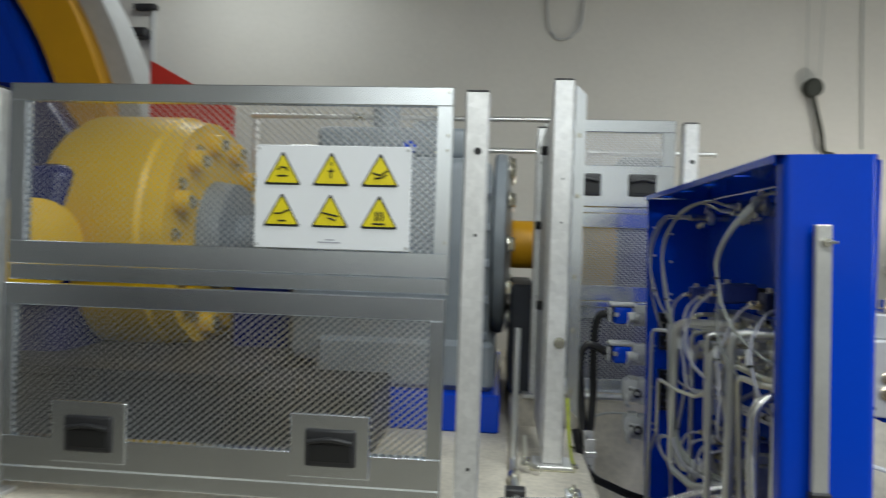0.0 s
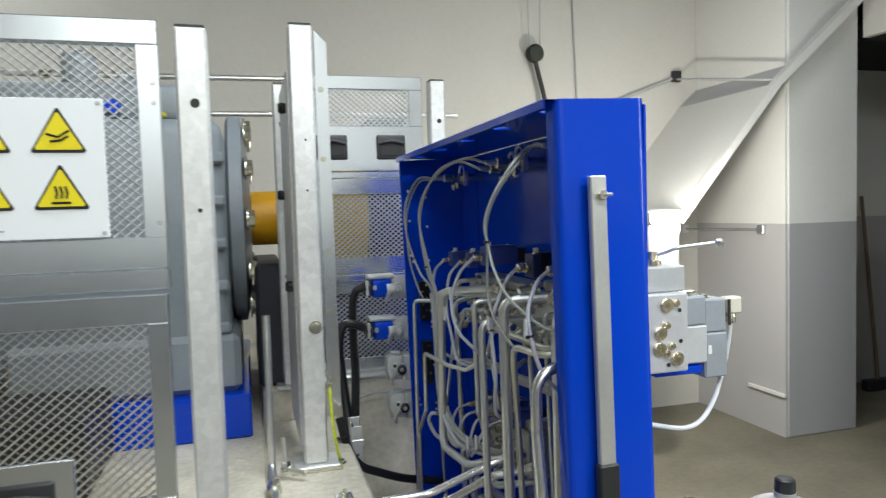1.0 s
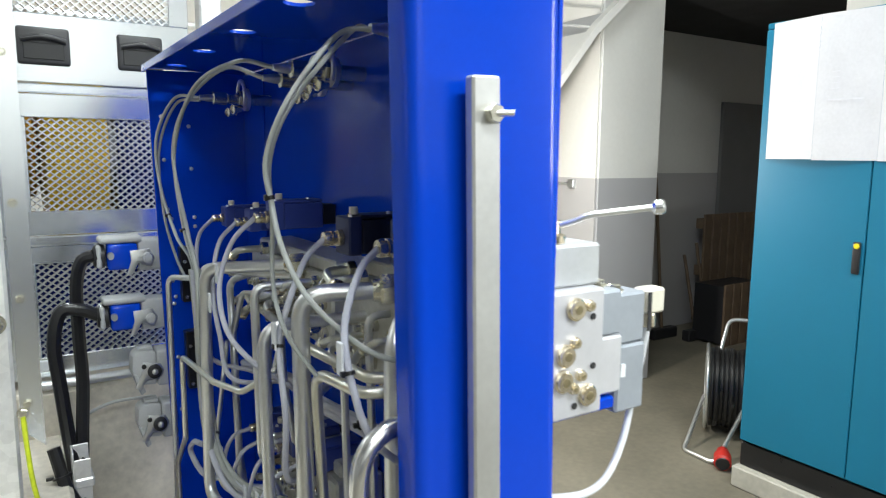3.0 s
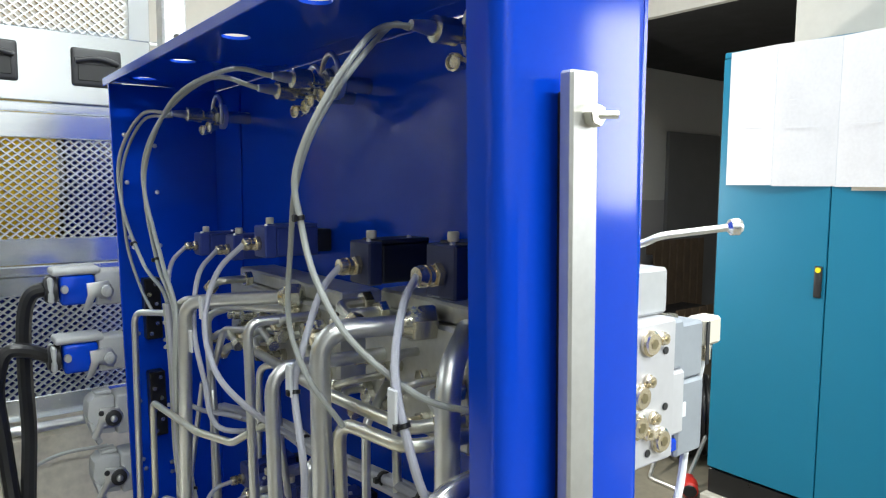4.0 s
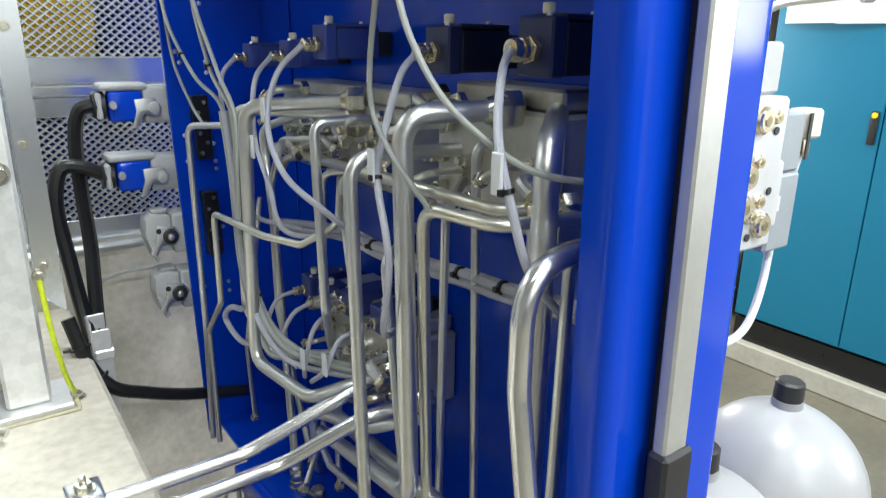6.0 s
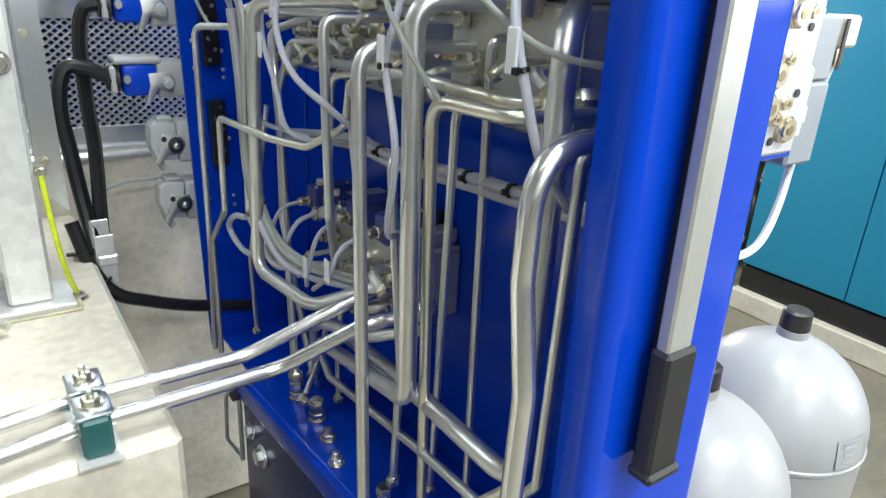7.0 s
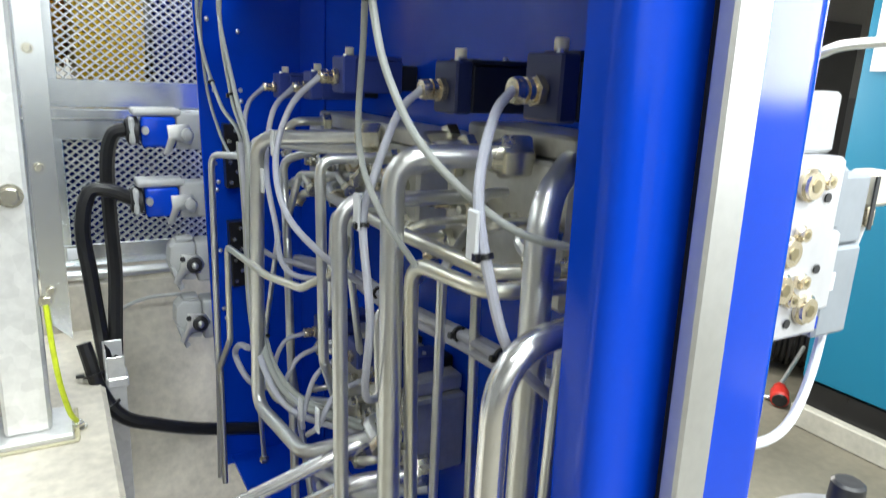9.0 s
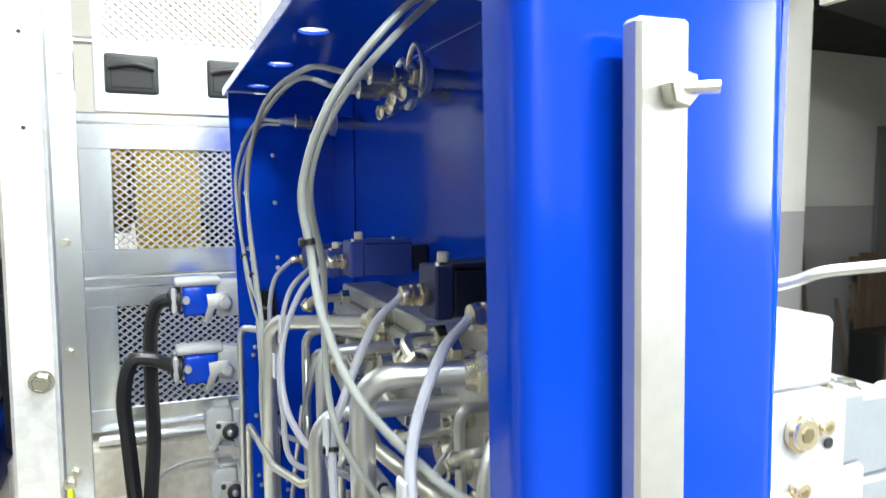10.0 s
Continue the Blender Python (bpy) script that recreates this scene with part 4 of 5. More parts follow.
def valve(y, z, x0, s, dark, name="solenoid_valve"):
    """A valve coil reaching from its gland back to the panel."""
    v = thing(name, "black solenoid valve with brass gland and cream knob" if dark else "blue solenoid valve with brass gland and cream knob", "valve", x0 + 0.04, y, z - 0.028, "valve row")
    body = M_VALVE_D if dark else M_VALVE
    w, h = 0.018 * s, 0.021 * s
    part("connector_head", box(x0, x0 + 0.018, y - w, y + w, z - h, z + h * 0.92, 0.002), M_VALVE_N if dark else M_VALVE, v, "blue plug head")
    part("coil", box(x0 + 0.0185, x0 + 0.084, y - w * 0.92, y + w * 0.92, z - h * 0.96, z + h * 0.80, 0.002), body, v)
    part("end_block", box(x0 + 0.0845, BX - 0.0035, y - w * 0.7, y + w * 0.7, z - h * 0.8, z + h * 0.6, 0.002), M_HANDLE, v)
    part("cover_plate", box(x0 + 0.016, x0 + 0.082, y - w * 0.96, y + w * 0.96, z + h * 0.81, z + h, 0.001), body, v)
    part("knob", lathe([(0, 0.005), (0.001, 0.0058), (0.0085, 0.0058), (0.0095, 0.0050)], (x0 + 0.016, y, z + h), (0, 0, 1), 14), M_CREAM, v, "cream push knob")
    part("cover_screw", lathe([(0, 0.003), (0.003, 0.0025)], (x0 + 0.060, y - w * 0.5, z + h), (0, 0, 1), 8), M_PIPE, v)
    part("cover_screw", lathe([(0, 0.003), (0.003, 0.0025)], (x0 + 0.006, y - w * 0.5, z + h * 0.92), (0, 0, 1), 8), M_PIPE, v)
    gland(v, x0, y, z - 0.004, s)
    return v


for vy, vz, vx, s, dark in ((2.205, 1.422, 0.680, 0.97, False), (2.045, 1.428, 0.679, 0.97, False), (1.921, 1.446, 0.678, 1.13, False), (1.646, 1.441, 0.680, 1.2, True), (1.500, 1.446, 0.682, 1.28, True)):
    valve(vy, vz, vx, s, dark)
for vy, vz, vx in ((2.016, 1.063, 0.684), (1.957, 1.062, 0.684), (1.875, 1.079, 0.684), (1.789, 1.084, 0.684)):
    valve(vy, vz, vx, 0.95, False)


# ---- manifolds with ports ----
def manifold(y0, y1, z0, z1, x0, seed):
    rnd = random.Random(seed)
    m = thing("valve_manifold", "grey cast valve manifold with many screwed ports", "manifold", x0, (y0 + y1) / 2, z0, "manifolds")
    part("block", box(x0, BX - 0.0035, y0, y1, z0, z1, 0.004), M_MANI, m)
    part("upper_block", box(x0 + 0.010, BX - 0.0045, y0 + 0.01, y1 - 0.02, z1 + 0.0005, z1 + 0.022, 0.003), M_MANI, m)
    n = max(3, int((y1 - y0) / 0.045))
    for k in range(n):
        for row in range(max(2, int((z1 - z0) / 0.045))):
            yy = y0 + 0.022 + k * (y1 - y0 - 0.044) / (n - 1) + rnd.uniform(-0.006, 0.006)
            zz = z0 + 0.02 + row * 0.042 + rnd.uniform(-0.006, 0.006)
            r = rnd.choice((0.008, 0.010, 0.012))
            p = part("port_plug", hexnut((x0, yy, zz), (-1, 0, 0), r, 0.010), M_FIT, m, "hexagonal steel port plug")
            if rnd.random() < 0.5:
                part("port_stub", lathe([(0.010, r * 0.75), (0.022, r * 0.75), (0.024, r * 0.55), (0.030, r * 0.55)], (x0, yy, zz), (-1, 0, 0), 14), rnd.choice((M_FIT, M_BRASS)), p)
    for k in range(n + 3):
        yy, zz = rnd.uniform(y0 + 0.01, y1 - 0.01), rnd.uniform(z0 + 0.01, z1 + 0.02)
        d, h = rnd.uniform(0.03, 0.055), rnd.choice((-1, 1)) * rnd.uniform(0.02, 0.04)
        r = rnd.choice((0.0042, 0.005, 0.006))
        e = part("elbow_fitting", sweep(rounded([(x0, yy, zz), (x0 - d, yy, zz), (x0 - d, yy + h, zz - 0.012)], r * 2.5), r, 10), rnd.choice((M_PIPE, M_PIPE_Y)), m, "small bent tube stub with nuts")
        part("nut", hexnut((x0 - 0.001, yy, zz), (-1, 0, 0), r * 2.0, 0.012), M_FIT, e)
        part("nut", hexnut((x0 - d, yy + h, zz - 0.012), (0, h, -0.012), r * 1.9, 0.012), rnd.choice((M_FIT, M_BRASS)), e)
    return m


manifold(1.482, 1.680, 1.262, 1.385, 0.706, 3)
manifold(1.755, 2.135, 1.255, 1.365, 0.712, 5)
manifold(1.740, 1.990, 0.955, 1.060, 0.708, 8)
for gy, gz in ((1.79, 1.338), (1.86, 1.335), (1.93, 1.330), (2.00, 1.325)):
    sv = thing("cartridge_valve", "steel cartridge valve with knurled cap", "valve", 0.68, gy, gz - 0.01, "cartridge valves")
    part("cartridge", lathe([(0, 0.006), (0.002, 0.010), (0.016, 0.010), (0.018, 0.013), (0.030, 0.013), (0.033, 0.009)], (0.678, gy, gz), (1, 0, 0), 16), M_FIT, sv)

# ---- pressure sensors below the top ----
for k, (sy, sz) in enumerate(((1.800, 1.660), (1.845, 1.650), (2.225, 1.648), (1.500, 1.668))):
    ps = thing("pressure_sensor", "steel pressure sensor with round plug under the cabinet top", "sensor", 0.70, sy, sz - 0.02, "sensors")
    part("sensor_body", lathe([(0, 0.008), (0.002, 0.0125), (0.026, 0.0125), (0.030, 0.009), (0.048, 0.009)], (0.672, sy, sz), (1, 0, 0), 18), M_FIT, ps)
    part("sensor_nut", hexnut((0.720, sy, sz), (1, 0, 0), 0.017, 0.012), M_FIT, ps)
    part("panel_nut", lathe([(0, 0.012), (0.002, 0.022), (0.009, 0.022)], (0.732, sy, sz), (1, 0, 0), 20), M_PIPE, ps)
    part("panel_stem", rod((0.741, sy, sz), (BX - 0.003, sy, sz), 0.011, 16), M_FIT, ps)
    part("sensor_plug", lathe([(0, 0.0045), (0.018, 0.007), (0.024, 0.007)], (0.648, sy, sz), (1, 0, 0), 14), M_PIPE, ps)
    part("clip_ring", sweep([Vector((0.728, sy + 0.024 * math.cos(a), sz + 0.006 + 0.030 * math.sin(a))) for a in [math.pi * k / 9 for k in range(-2, 12)]], 0.0035, 8), M_PIPE, ps)
    part("test_point", lathe([(0, 0.006), (0.010, 0.007), (0.012, 0.0095), (0.018, 0.0095), (0.019, 0.0075), (0.016, 0.006), (0.016, 0.0)], (0.722, sy - 0.015, sz - 0.020), (-0.9, -0.25, -0.05), 16), M_FIT, ps)
    part("test_point", lathe([(0, 0.006), (0.010, 0.007), (0.012, 0.0090), (0.018, 0.0090), (0.019, 0.0070), (0.016, 0.0055), (0.016, 0.0)], (0.720, sy + 0.014, sz - 0.024), (-0.9, -0.25, -0.05), 16), M_FIT, ps)


# ---- pipes ----
def pipe(r, points, material=None, bend=None, name="hydraulic_pipe", label="bent steel hydraulic pipe in the cabinet", ends="", seg=14):
    material = material or M_PIPE
    t = thing(name, label, "pipe", *points[0], "hydraulic pipes")
    part("tube", sweep(rounded(points, bend or r * 3.2), r, seg), material, t)
    for e in ends:
        a, b = (points[0], points[1]) if e == "s" else (points[-1], points[-2])
        d = (Vector(b) - Vector(a)).normalized()
        part("union_nut", hexnut(a, d, r * 1.9, r * 2.6), M_FIT, t, "hexagonal union nut")
        part("cone_ring", lathe([(0, r * 1.5), (r * 0.8, r * 1.2)], Vector(a) + d * r * 2.6, d, 14), M_FIT, t)
    return t


Y = M_PIPE_Y
pipe(0.0105, [(0.712, 1.548, 1.385), (0.600, 1.588, 1.383), (0.600, 1.575, 0.968), (0.660, 1.924, 0.850)], ends="s")
pipe(0.0095, [(0.712, 1.855, 1.372), (0.586, 1.970, 1.360), (0.586, 1.998, 0.965), (0.600, 1.829, 0.972), (0.712, 1.775, 1.008)], ends="se")
pipe(0.0085, [(0.720, 1.866, 1.350), (0.604, 2.062, 1.348), (0.604, 2.074, 1.027), (0.620, 2.015, 0.958), (0.712, 1.893, 0.983)], ends="se")
pipe(0.0075, [(0.712, 1.637, 1.335), (0.576, 1.650, 1.335), (0.576, 1.622, 0.700), (0.577, 1.618, 0.42)], bend=0.03)
pipe(0.0065, [(0.716, 1.809, 1.352), (0.620, 1.825, 1.350), (0.620, 1.810, 1.105), (0.700, 1.951, 0.941)], bend=0.02)
pipe(0.0055, [(0.614, 2.145, 1.314), (0.576, 2.220, 1.308), (0.576, 2.222, 0.925), (0.576, 2.244, 0.702)], bend=0.022)
pipe(0.0050, [(0.680, 1.874, 1.267), (0.640, 1.805, 1.222), (0.600, 1.833, 1.193), (0.578, 1.906, 1.191), (0.572, 2.104, 1.182), (0.572, 2.105, 1.030), (0.574, 2.197, 0.945), (0.574, 2.194, 0.720)], Y)
pipe(0.0065, [(0.708, 1.451, 1.298), (0.622, 1.467, 1.297), (0.608, 1.564, 1.297), (0.650, 1.608, 0.740)], Y, bend=0.028, ends="e")
pipe(0.0065, [(0.708, 1.458, 1.308), (0.640, 1.491, 1.304), (0.622, 1.620, 1.309), (0.700, 2.122, 1.271)], Y, ends="s")
pipe(0.0050, [(0.708, 1.630, 1.304), (0.655, 1.591, 1.276), (0.694, 1.653, 0.740)], ends="e")
pipe(0.0050, [(0.712, 1.570, 1.351), (0.680, 1.575, 1.350), (0.704, 1.586, 0.740)], ends="e")
pipe(0.0110, [(0.716, 1.500, 1.385), (0.636, 1.428, 1.369), (0.636, 1.426, 0.945), (0.640, 1.606, 0.940), (0.690, 1.947, 0.865)], bend=0.045)
pipe(0.0095, [(0.680, 1.384, 1.297), (0.575, 1.382, 1.294), (0.574, 1.381, 1.194), (0.574, 1.366, 1.103), (0.577, 1.372, 0.940), (0.60, 1.380, 0.702)], M_PIPE_W, bend=0.10)
pipe(0.0055, [(0.690, 1.402, 1.296), (0.640, 1.400, 1.280), (0.632, 1.394, 1.154), (0.632, 1.396, 0.972), (0.650, 1.458, 0.878), (0.665, 1.480, 0.702)])
pipe(0.0055, [(0.680, 1.478, 1.330), (0.660, 1.466, 1.312), (0.650, 1.453, 1.211), (0.650, 1.445, 0.981), (0.630, 1.425, 0.949), (0.622, 1.496, 0.864), (0.640, 1.515, 0.702)], Y)
pipe(0.0060, [(0.700, 2.065, 0.807), (0.660, 1.900, 0.800), (0.640, 1.606, 0.866), (0.622, 1.415, 0.906), (0.640, 1.375, 0.962)])
pipe(0.0050, [(0.705, 1.818, 1.287), (0.662, 1.890, 1.272), (0.662, 1.900, 1.137)], bend=0.02)
pipe(0.0050, [(0.708, 1.777, 1.288), (0.667, 1.848, 1.274), (0.667, 1.838, 1.193), (0.690, 1.862, 1.083)], bend=0.02)
pipe(0.0065, [(0.712, 2.050, 1.340), (0.660, 2.104, 1.311), (0.650, 2.052, 1.184), (0.645, 2.005, 0.740)], ends="e")
pipe(0.0055, [(0.712, 1.854, 1.322), (0.660, 2.024, 1.302), (0.650, 2.054, 1.227), (0.660, 2.080, 1.007), (0.672, 1.991, 0.740)], ends="e")
pipe(0.0045, [(0.660, 2.133, 1.192), (0.630, 2.165, 0.911), (0.647, 2.200, 0.740)], ends="e")
pipe(0.0055, [(0.690, 1.70, 1.235), (0.622, 1.659, 1.214), (0.622, 1.626, 0.983), (0.657, 1.691, 0.745)], ends="e")
pipe(0.0050, [(0.705, 1.993, 0.872), (0.690, 2.000, 0.778), (0.626, 1.935, 0.740)], ends="e")
pipe(0.0050, [(0.710, 1.949, 0.910), (0.690, 1.935, 0.838), (0.681, 1.909, 0.740)], ends="e")
pipe(0.0095, [(0.130, 1.800, 0.918), (0.313, 1.829, 0.918), (0.505, 1.829, 0.920), (0.620, 1.799, 0.974), (0.712, 1.790, 1.002)], M_PIPE_W, bend=0.06, label="bright steel pipe running from the foundation into the cabinet", ends="e")
pipe(0.0095, [(0.130, 1.740, 0.918), (0.311, 1.773, 0.918), (0.535, 1.778, 0.920), (0.620, 1.716, 0.990), (0.712, 1.690, 1.000)], M_PIPE_W, bend=0.06, label="bright steel pipe running from the foundation into the cabinet", ends="e")
pipe(0.0080, [(0.712, 1.700, 0.968), (0.640, 1.74, 0.955), (0.625, 1.85, 0.93), (0.66, 1.96, 0.86), (0.70, 2.03, 0.702)], bend=0.03)

for fx, fy, s, plug in ((0.652, 1.935, 1.0, False), (0.648, 2.010, 0.9, False), (0.645, 1.875, 0.8, True), (0.630, 1.815, 0.8, True), (0.648, 1.700, 0.9, False)):
    f = thing("lid_fitting", "hexagonal steel screw fitting on the tank lid", "fitting", fx, fy, 0.70, "lid fittings")
    part("collar", lathe([(0, 0.016 * s), (0.004, 0.016 * s)], (fx, fy, 0.7005), (0, 0, 1), 18), M_FIT, f)
    part("hex_body", hexnut((fx, fy, 0.7045), (0, 0, 1), 0.014 * s, 0.012 * s), M_FIT, f)
    if not plug:
        part("upper_nut", hexnut((fx, fy, 0.7045 + 0.014 * s), (0, 0, 1), 0.013 * s, 0.022 * s), M_FIT, f)
    else:
        part("bleed_stem", lathe([(0, 0.006), (0.008, 0.006), (0.010, 0.004)], (fx, fy, 0.7045 + 0.012 * s), (0, 0, 1), 12), M_PIPE, f)

# pipe clamp on the foundation
pc = thing("pipe_clamp", "green plastic pipe clamp with steel cover plates", "clamp", 0.313, 1.80, 0.886)
for cy in (1.829, 1.773):
    b = part("clamp_body", box(0.297, 0.329, cy - 0.026, cy + 0.026, 0.8875, 0.936, 0.004), M_GREEN, pc, "dark green ribbed plastic clamp body")
    part("cover_plate", box(0.293, 0.333, cy - 0.024, cy + 0.024, 0.9365, 0.9425, 0.003, 2), M_SHEET, b)
    part("clamp_bolt", bolt((0.313, cy, 0.9425), (0, 0, 1), 0.008), M_FIT, b)
    part("bolt_thread", rod((0.313, cy, 0.9425), (0.313, cy, 0.962), 0.0042, 10, 0.001), M_FIT, b)
part("base_rail", box(0.290, 0.336, 1.735, 1.868, 0.8855, 0.8872), M_GALV, pc)


# ---- cables in the cabinet ----
def cable(r, points, material=None, label="grey flexible control cable", name="control_cable", ties=(), tag=None):
    c = thing(name, label, "cable", *points[0], "control cables")
    path = flowing(points, 8)
    part("jacket", sweep(path, r, 10), material or M_CABLE, c)
    for f in ties:
        i = int(f * (len(path) - 2)) + 1
        d = (path[i + 1] - path[i - 1]).normalized()
        part("cable_tie", lathe([(-0.002, r * 1.25), (-0.002, r * 1.5), (0.002, r * 1.5), (0.002, r * 1.25)], path[i], d, 14), M_BLACK, c, "black cable tie")
        part("tie_head", box(path[i].x - r * 2.3, path[i].x - r * 1.2, path[i].y - 0.003, path[i].y + 0.003, path[i].z - 0.003, path[i].z + 0.003, 0.0008), M_BLACK, c)
    if tag:
        i = int(tag * (len(path) - 2)) + 1
        p = path[i]
        part("cable_tag", box(p.x - r - 0.004, p.x - r - 0.001, p.y - 0.006, p.y + 0.006, p.z - 0.016, p.z + 0.016, 0.001), M_TAG, c, "white marker tag")
    return c


cable(0.0028, [(0.655, 1.500, 1.668), (0.618, 1.512, 1.660), (0.560, 1.495, 1.595), (0.540, 1.509, 1.537), (0.544, 1.508, 1.493), (0.548, 1.491, 1.449), (0.563, 1.467, 1.405), (0.591, 1.438, 1.370), (0.613, 1.411, 1.353), (0.650, 1.386, 1.346), (0.695, 1.380, 1.340)], M_CABLE_D, ties=(0.38,))
cable(0.0027, [(0.655, 1.512, 1.668), (0.640, 1.526, 1.668), (0.568, 1.503, 1.595), (0.546, 1.516, 1.537), (0.570, 1.585, 1.470), (0.574, 1.600, 1.394), (0.574, 1.560, 1.347), (0.600, 1.54, 1.300)], M_CABLE_D)
cable(0.0032, [(0.650, 1.800, 1.660), (0.620, 1.880, 1.674), (0.592, 2.030, 1.644), (0.587, 2.170, 1.540), (0.587, 2.113, 1.407), (0.582, 2.011, 1.345), (0.578, 2.00, 1.25), (0.592, 2.03, 1.12), (0.598, 1.99, 1.04)], M_CABLE_D, ties=(0.5,))
cable(0.0032, [(0.650, 1.845, 1.650), (0.622, 1.950, 1.672), (0.594, 2.090, 1.625), (0.587, 2.180, 1.540), (0.585, 2.077, 1.410), (0.580, 1.993, 1.344), (0.576, 1.99, 1.25), (0.588, 2.02, 1.12), (0.596, 1.98, 1.04)], M_CABLE_D)
cable(0.0032, [(0.650, 2.225, 1.648), (0.620, 2.310, 1.650), (0.594, 2.370, 1.576), (0.594, 2.360, 1.482), (0.592, 2.214, 1.390), (0.592, 2.084, 1.348), (0.585, 2.04, 1.25), (0.590, 2.045, 1.12), (0.600, 2.00, 1.04)], M_CABLE_D, ties=(0.45,))
cable(0.0028, [(0.652, 2.235, 1.644), (0.625, 2.325, 1.640), (0.600, 2.382, 1.550), (0.602, 2.375, 1.42), (0.606, 2.300, 1.34), (0.612, 2.240, 1.300)], M_CABLE_D)
cable(0.0037, [(0.655, 1.646, 1.437), (0.621, 1.624, 1.415), (0.588, 1.602, 1.360), (0.578, 1.598, 1.323), (0.575, 1.572, 1.246), (0.585, 1.600, 1.160), (0.640, 1.660, 1.130)], ties=(0.5,), tag=0.45)
cable(0.0037, [(0.655, 1.500, 1.442), (0.616, 1.464, 1.425), (0.583, 1.427, 1.381), (0.581, 1.406, 1.330), (0.600, 1.402, 1.276), (0.660, 1.420, 1.220)], ties=(0.55,), tag=0.5)
cable(0.0037, [(0.660, 2.205, 1.418), (0.627, 2.179, 1.390), (0.612, 2.139, 1.336), (0.608, 2.049, 1.285), (0.600, 2.020, 1.200), (0.675, 2.000, 1.165)])
cable(0.0037, [(0.659, 2.045, 1.424), (0.620, 2.014, 1.391), (0.598, 1.971, 1.321), (0.591, 1.910, 1.261), (0.600, 1.880, 1.200), (0.680, 1.870, 1.185)], tag=0.45)
cable(0.0040, [(0.654, 1.921, 1.442), (0.620, 1.931, 1.404), (0.591, 1.902, 1.344), (0.582, 1.836, 1.289), (0.600, 1.767, 1.254), (0.660, 1.766, 1.205)], tag=0.35)
cable(0.0035, [(0.664, 2.016, 1.059), (0.633, 2.016, 1.050), (0.618, 2.018, 1.009), (0.625, 1.980, 0.979)], tag=0.6)
cable(0.0035, [(0.664, 1.957, 1.058), (0.630, 1.951, 1.046), (0.612, 1.961, 0.991), (0.618, 1.910, 0.981)])
cable(0.0035, [(0.664, 1.875, 1.075), (0.631, 1.874, 1.053), (0.614, 1.873, 0.999), (0.619, 1.887, 0.975)], tag=0.6)
cable(0.0035, [(0.664, 1.789, 1.080), (0.626, 1.786, 1.068), (0.605, 1.786, 1.032), (0.610, 1.843, 0.989)], tag=0.6)
for k in range(4):
    dx, dz = 0.006 * (k % 2), 0.010 * (k // 2)
    cable(0.0055, [(0.690 - dx, 2.118, 1.140 + dz), (0.690 - dx, 1.888, 1.178 + dz), (0.690 - dx, 1.761, 1.180 + dz), (0.692 - dx, 1.605, 1.194 + dz), (0.692 - dx, 1.520, 1.200 + dz), (0.696 - dx, 1.400, 1.212 + dz)], label="grey cable in a tied bundle across the cabinet", ties=(0.35, 0.6, 0.78) if k == 3 else ())
for k in range(5):
    a = 2 * math.pi * k / 5
    dx, dy = 0.008 * math.cos(a), 0.010 * math.sin(a)
    cable(0.0048, [(0.592 + dx, 2.060 + dy, 1.345), (0.594 + dx, 2.045 + dy, 1.249), (0.594 + dx, 2.030 + dy, 1.107), (0.596 + dx, 1.982 + dy, 1.037 + 0.3 * dy), (0.620 + dx, 1.920, 0.993 + dx), (0.690, 1.852 + dy, 0.975 + dx)], M_CABLE if k % 2 else M_CABLE_D, "grey cable in a tied vertical bundle", ties=(0.25, 0.5) if k == 0 else ())
cable(0.005, [(0.590, 2.06, 1.03), (0.585, 2.10, 1.02), (0.585, 2.13, 0.99), (0.60, 2.10, 0.955), (0.62, 2.04, 0.965)], label="coiled grey cable end")


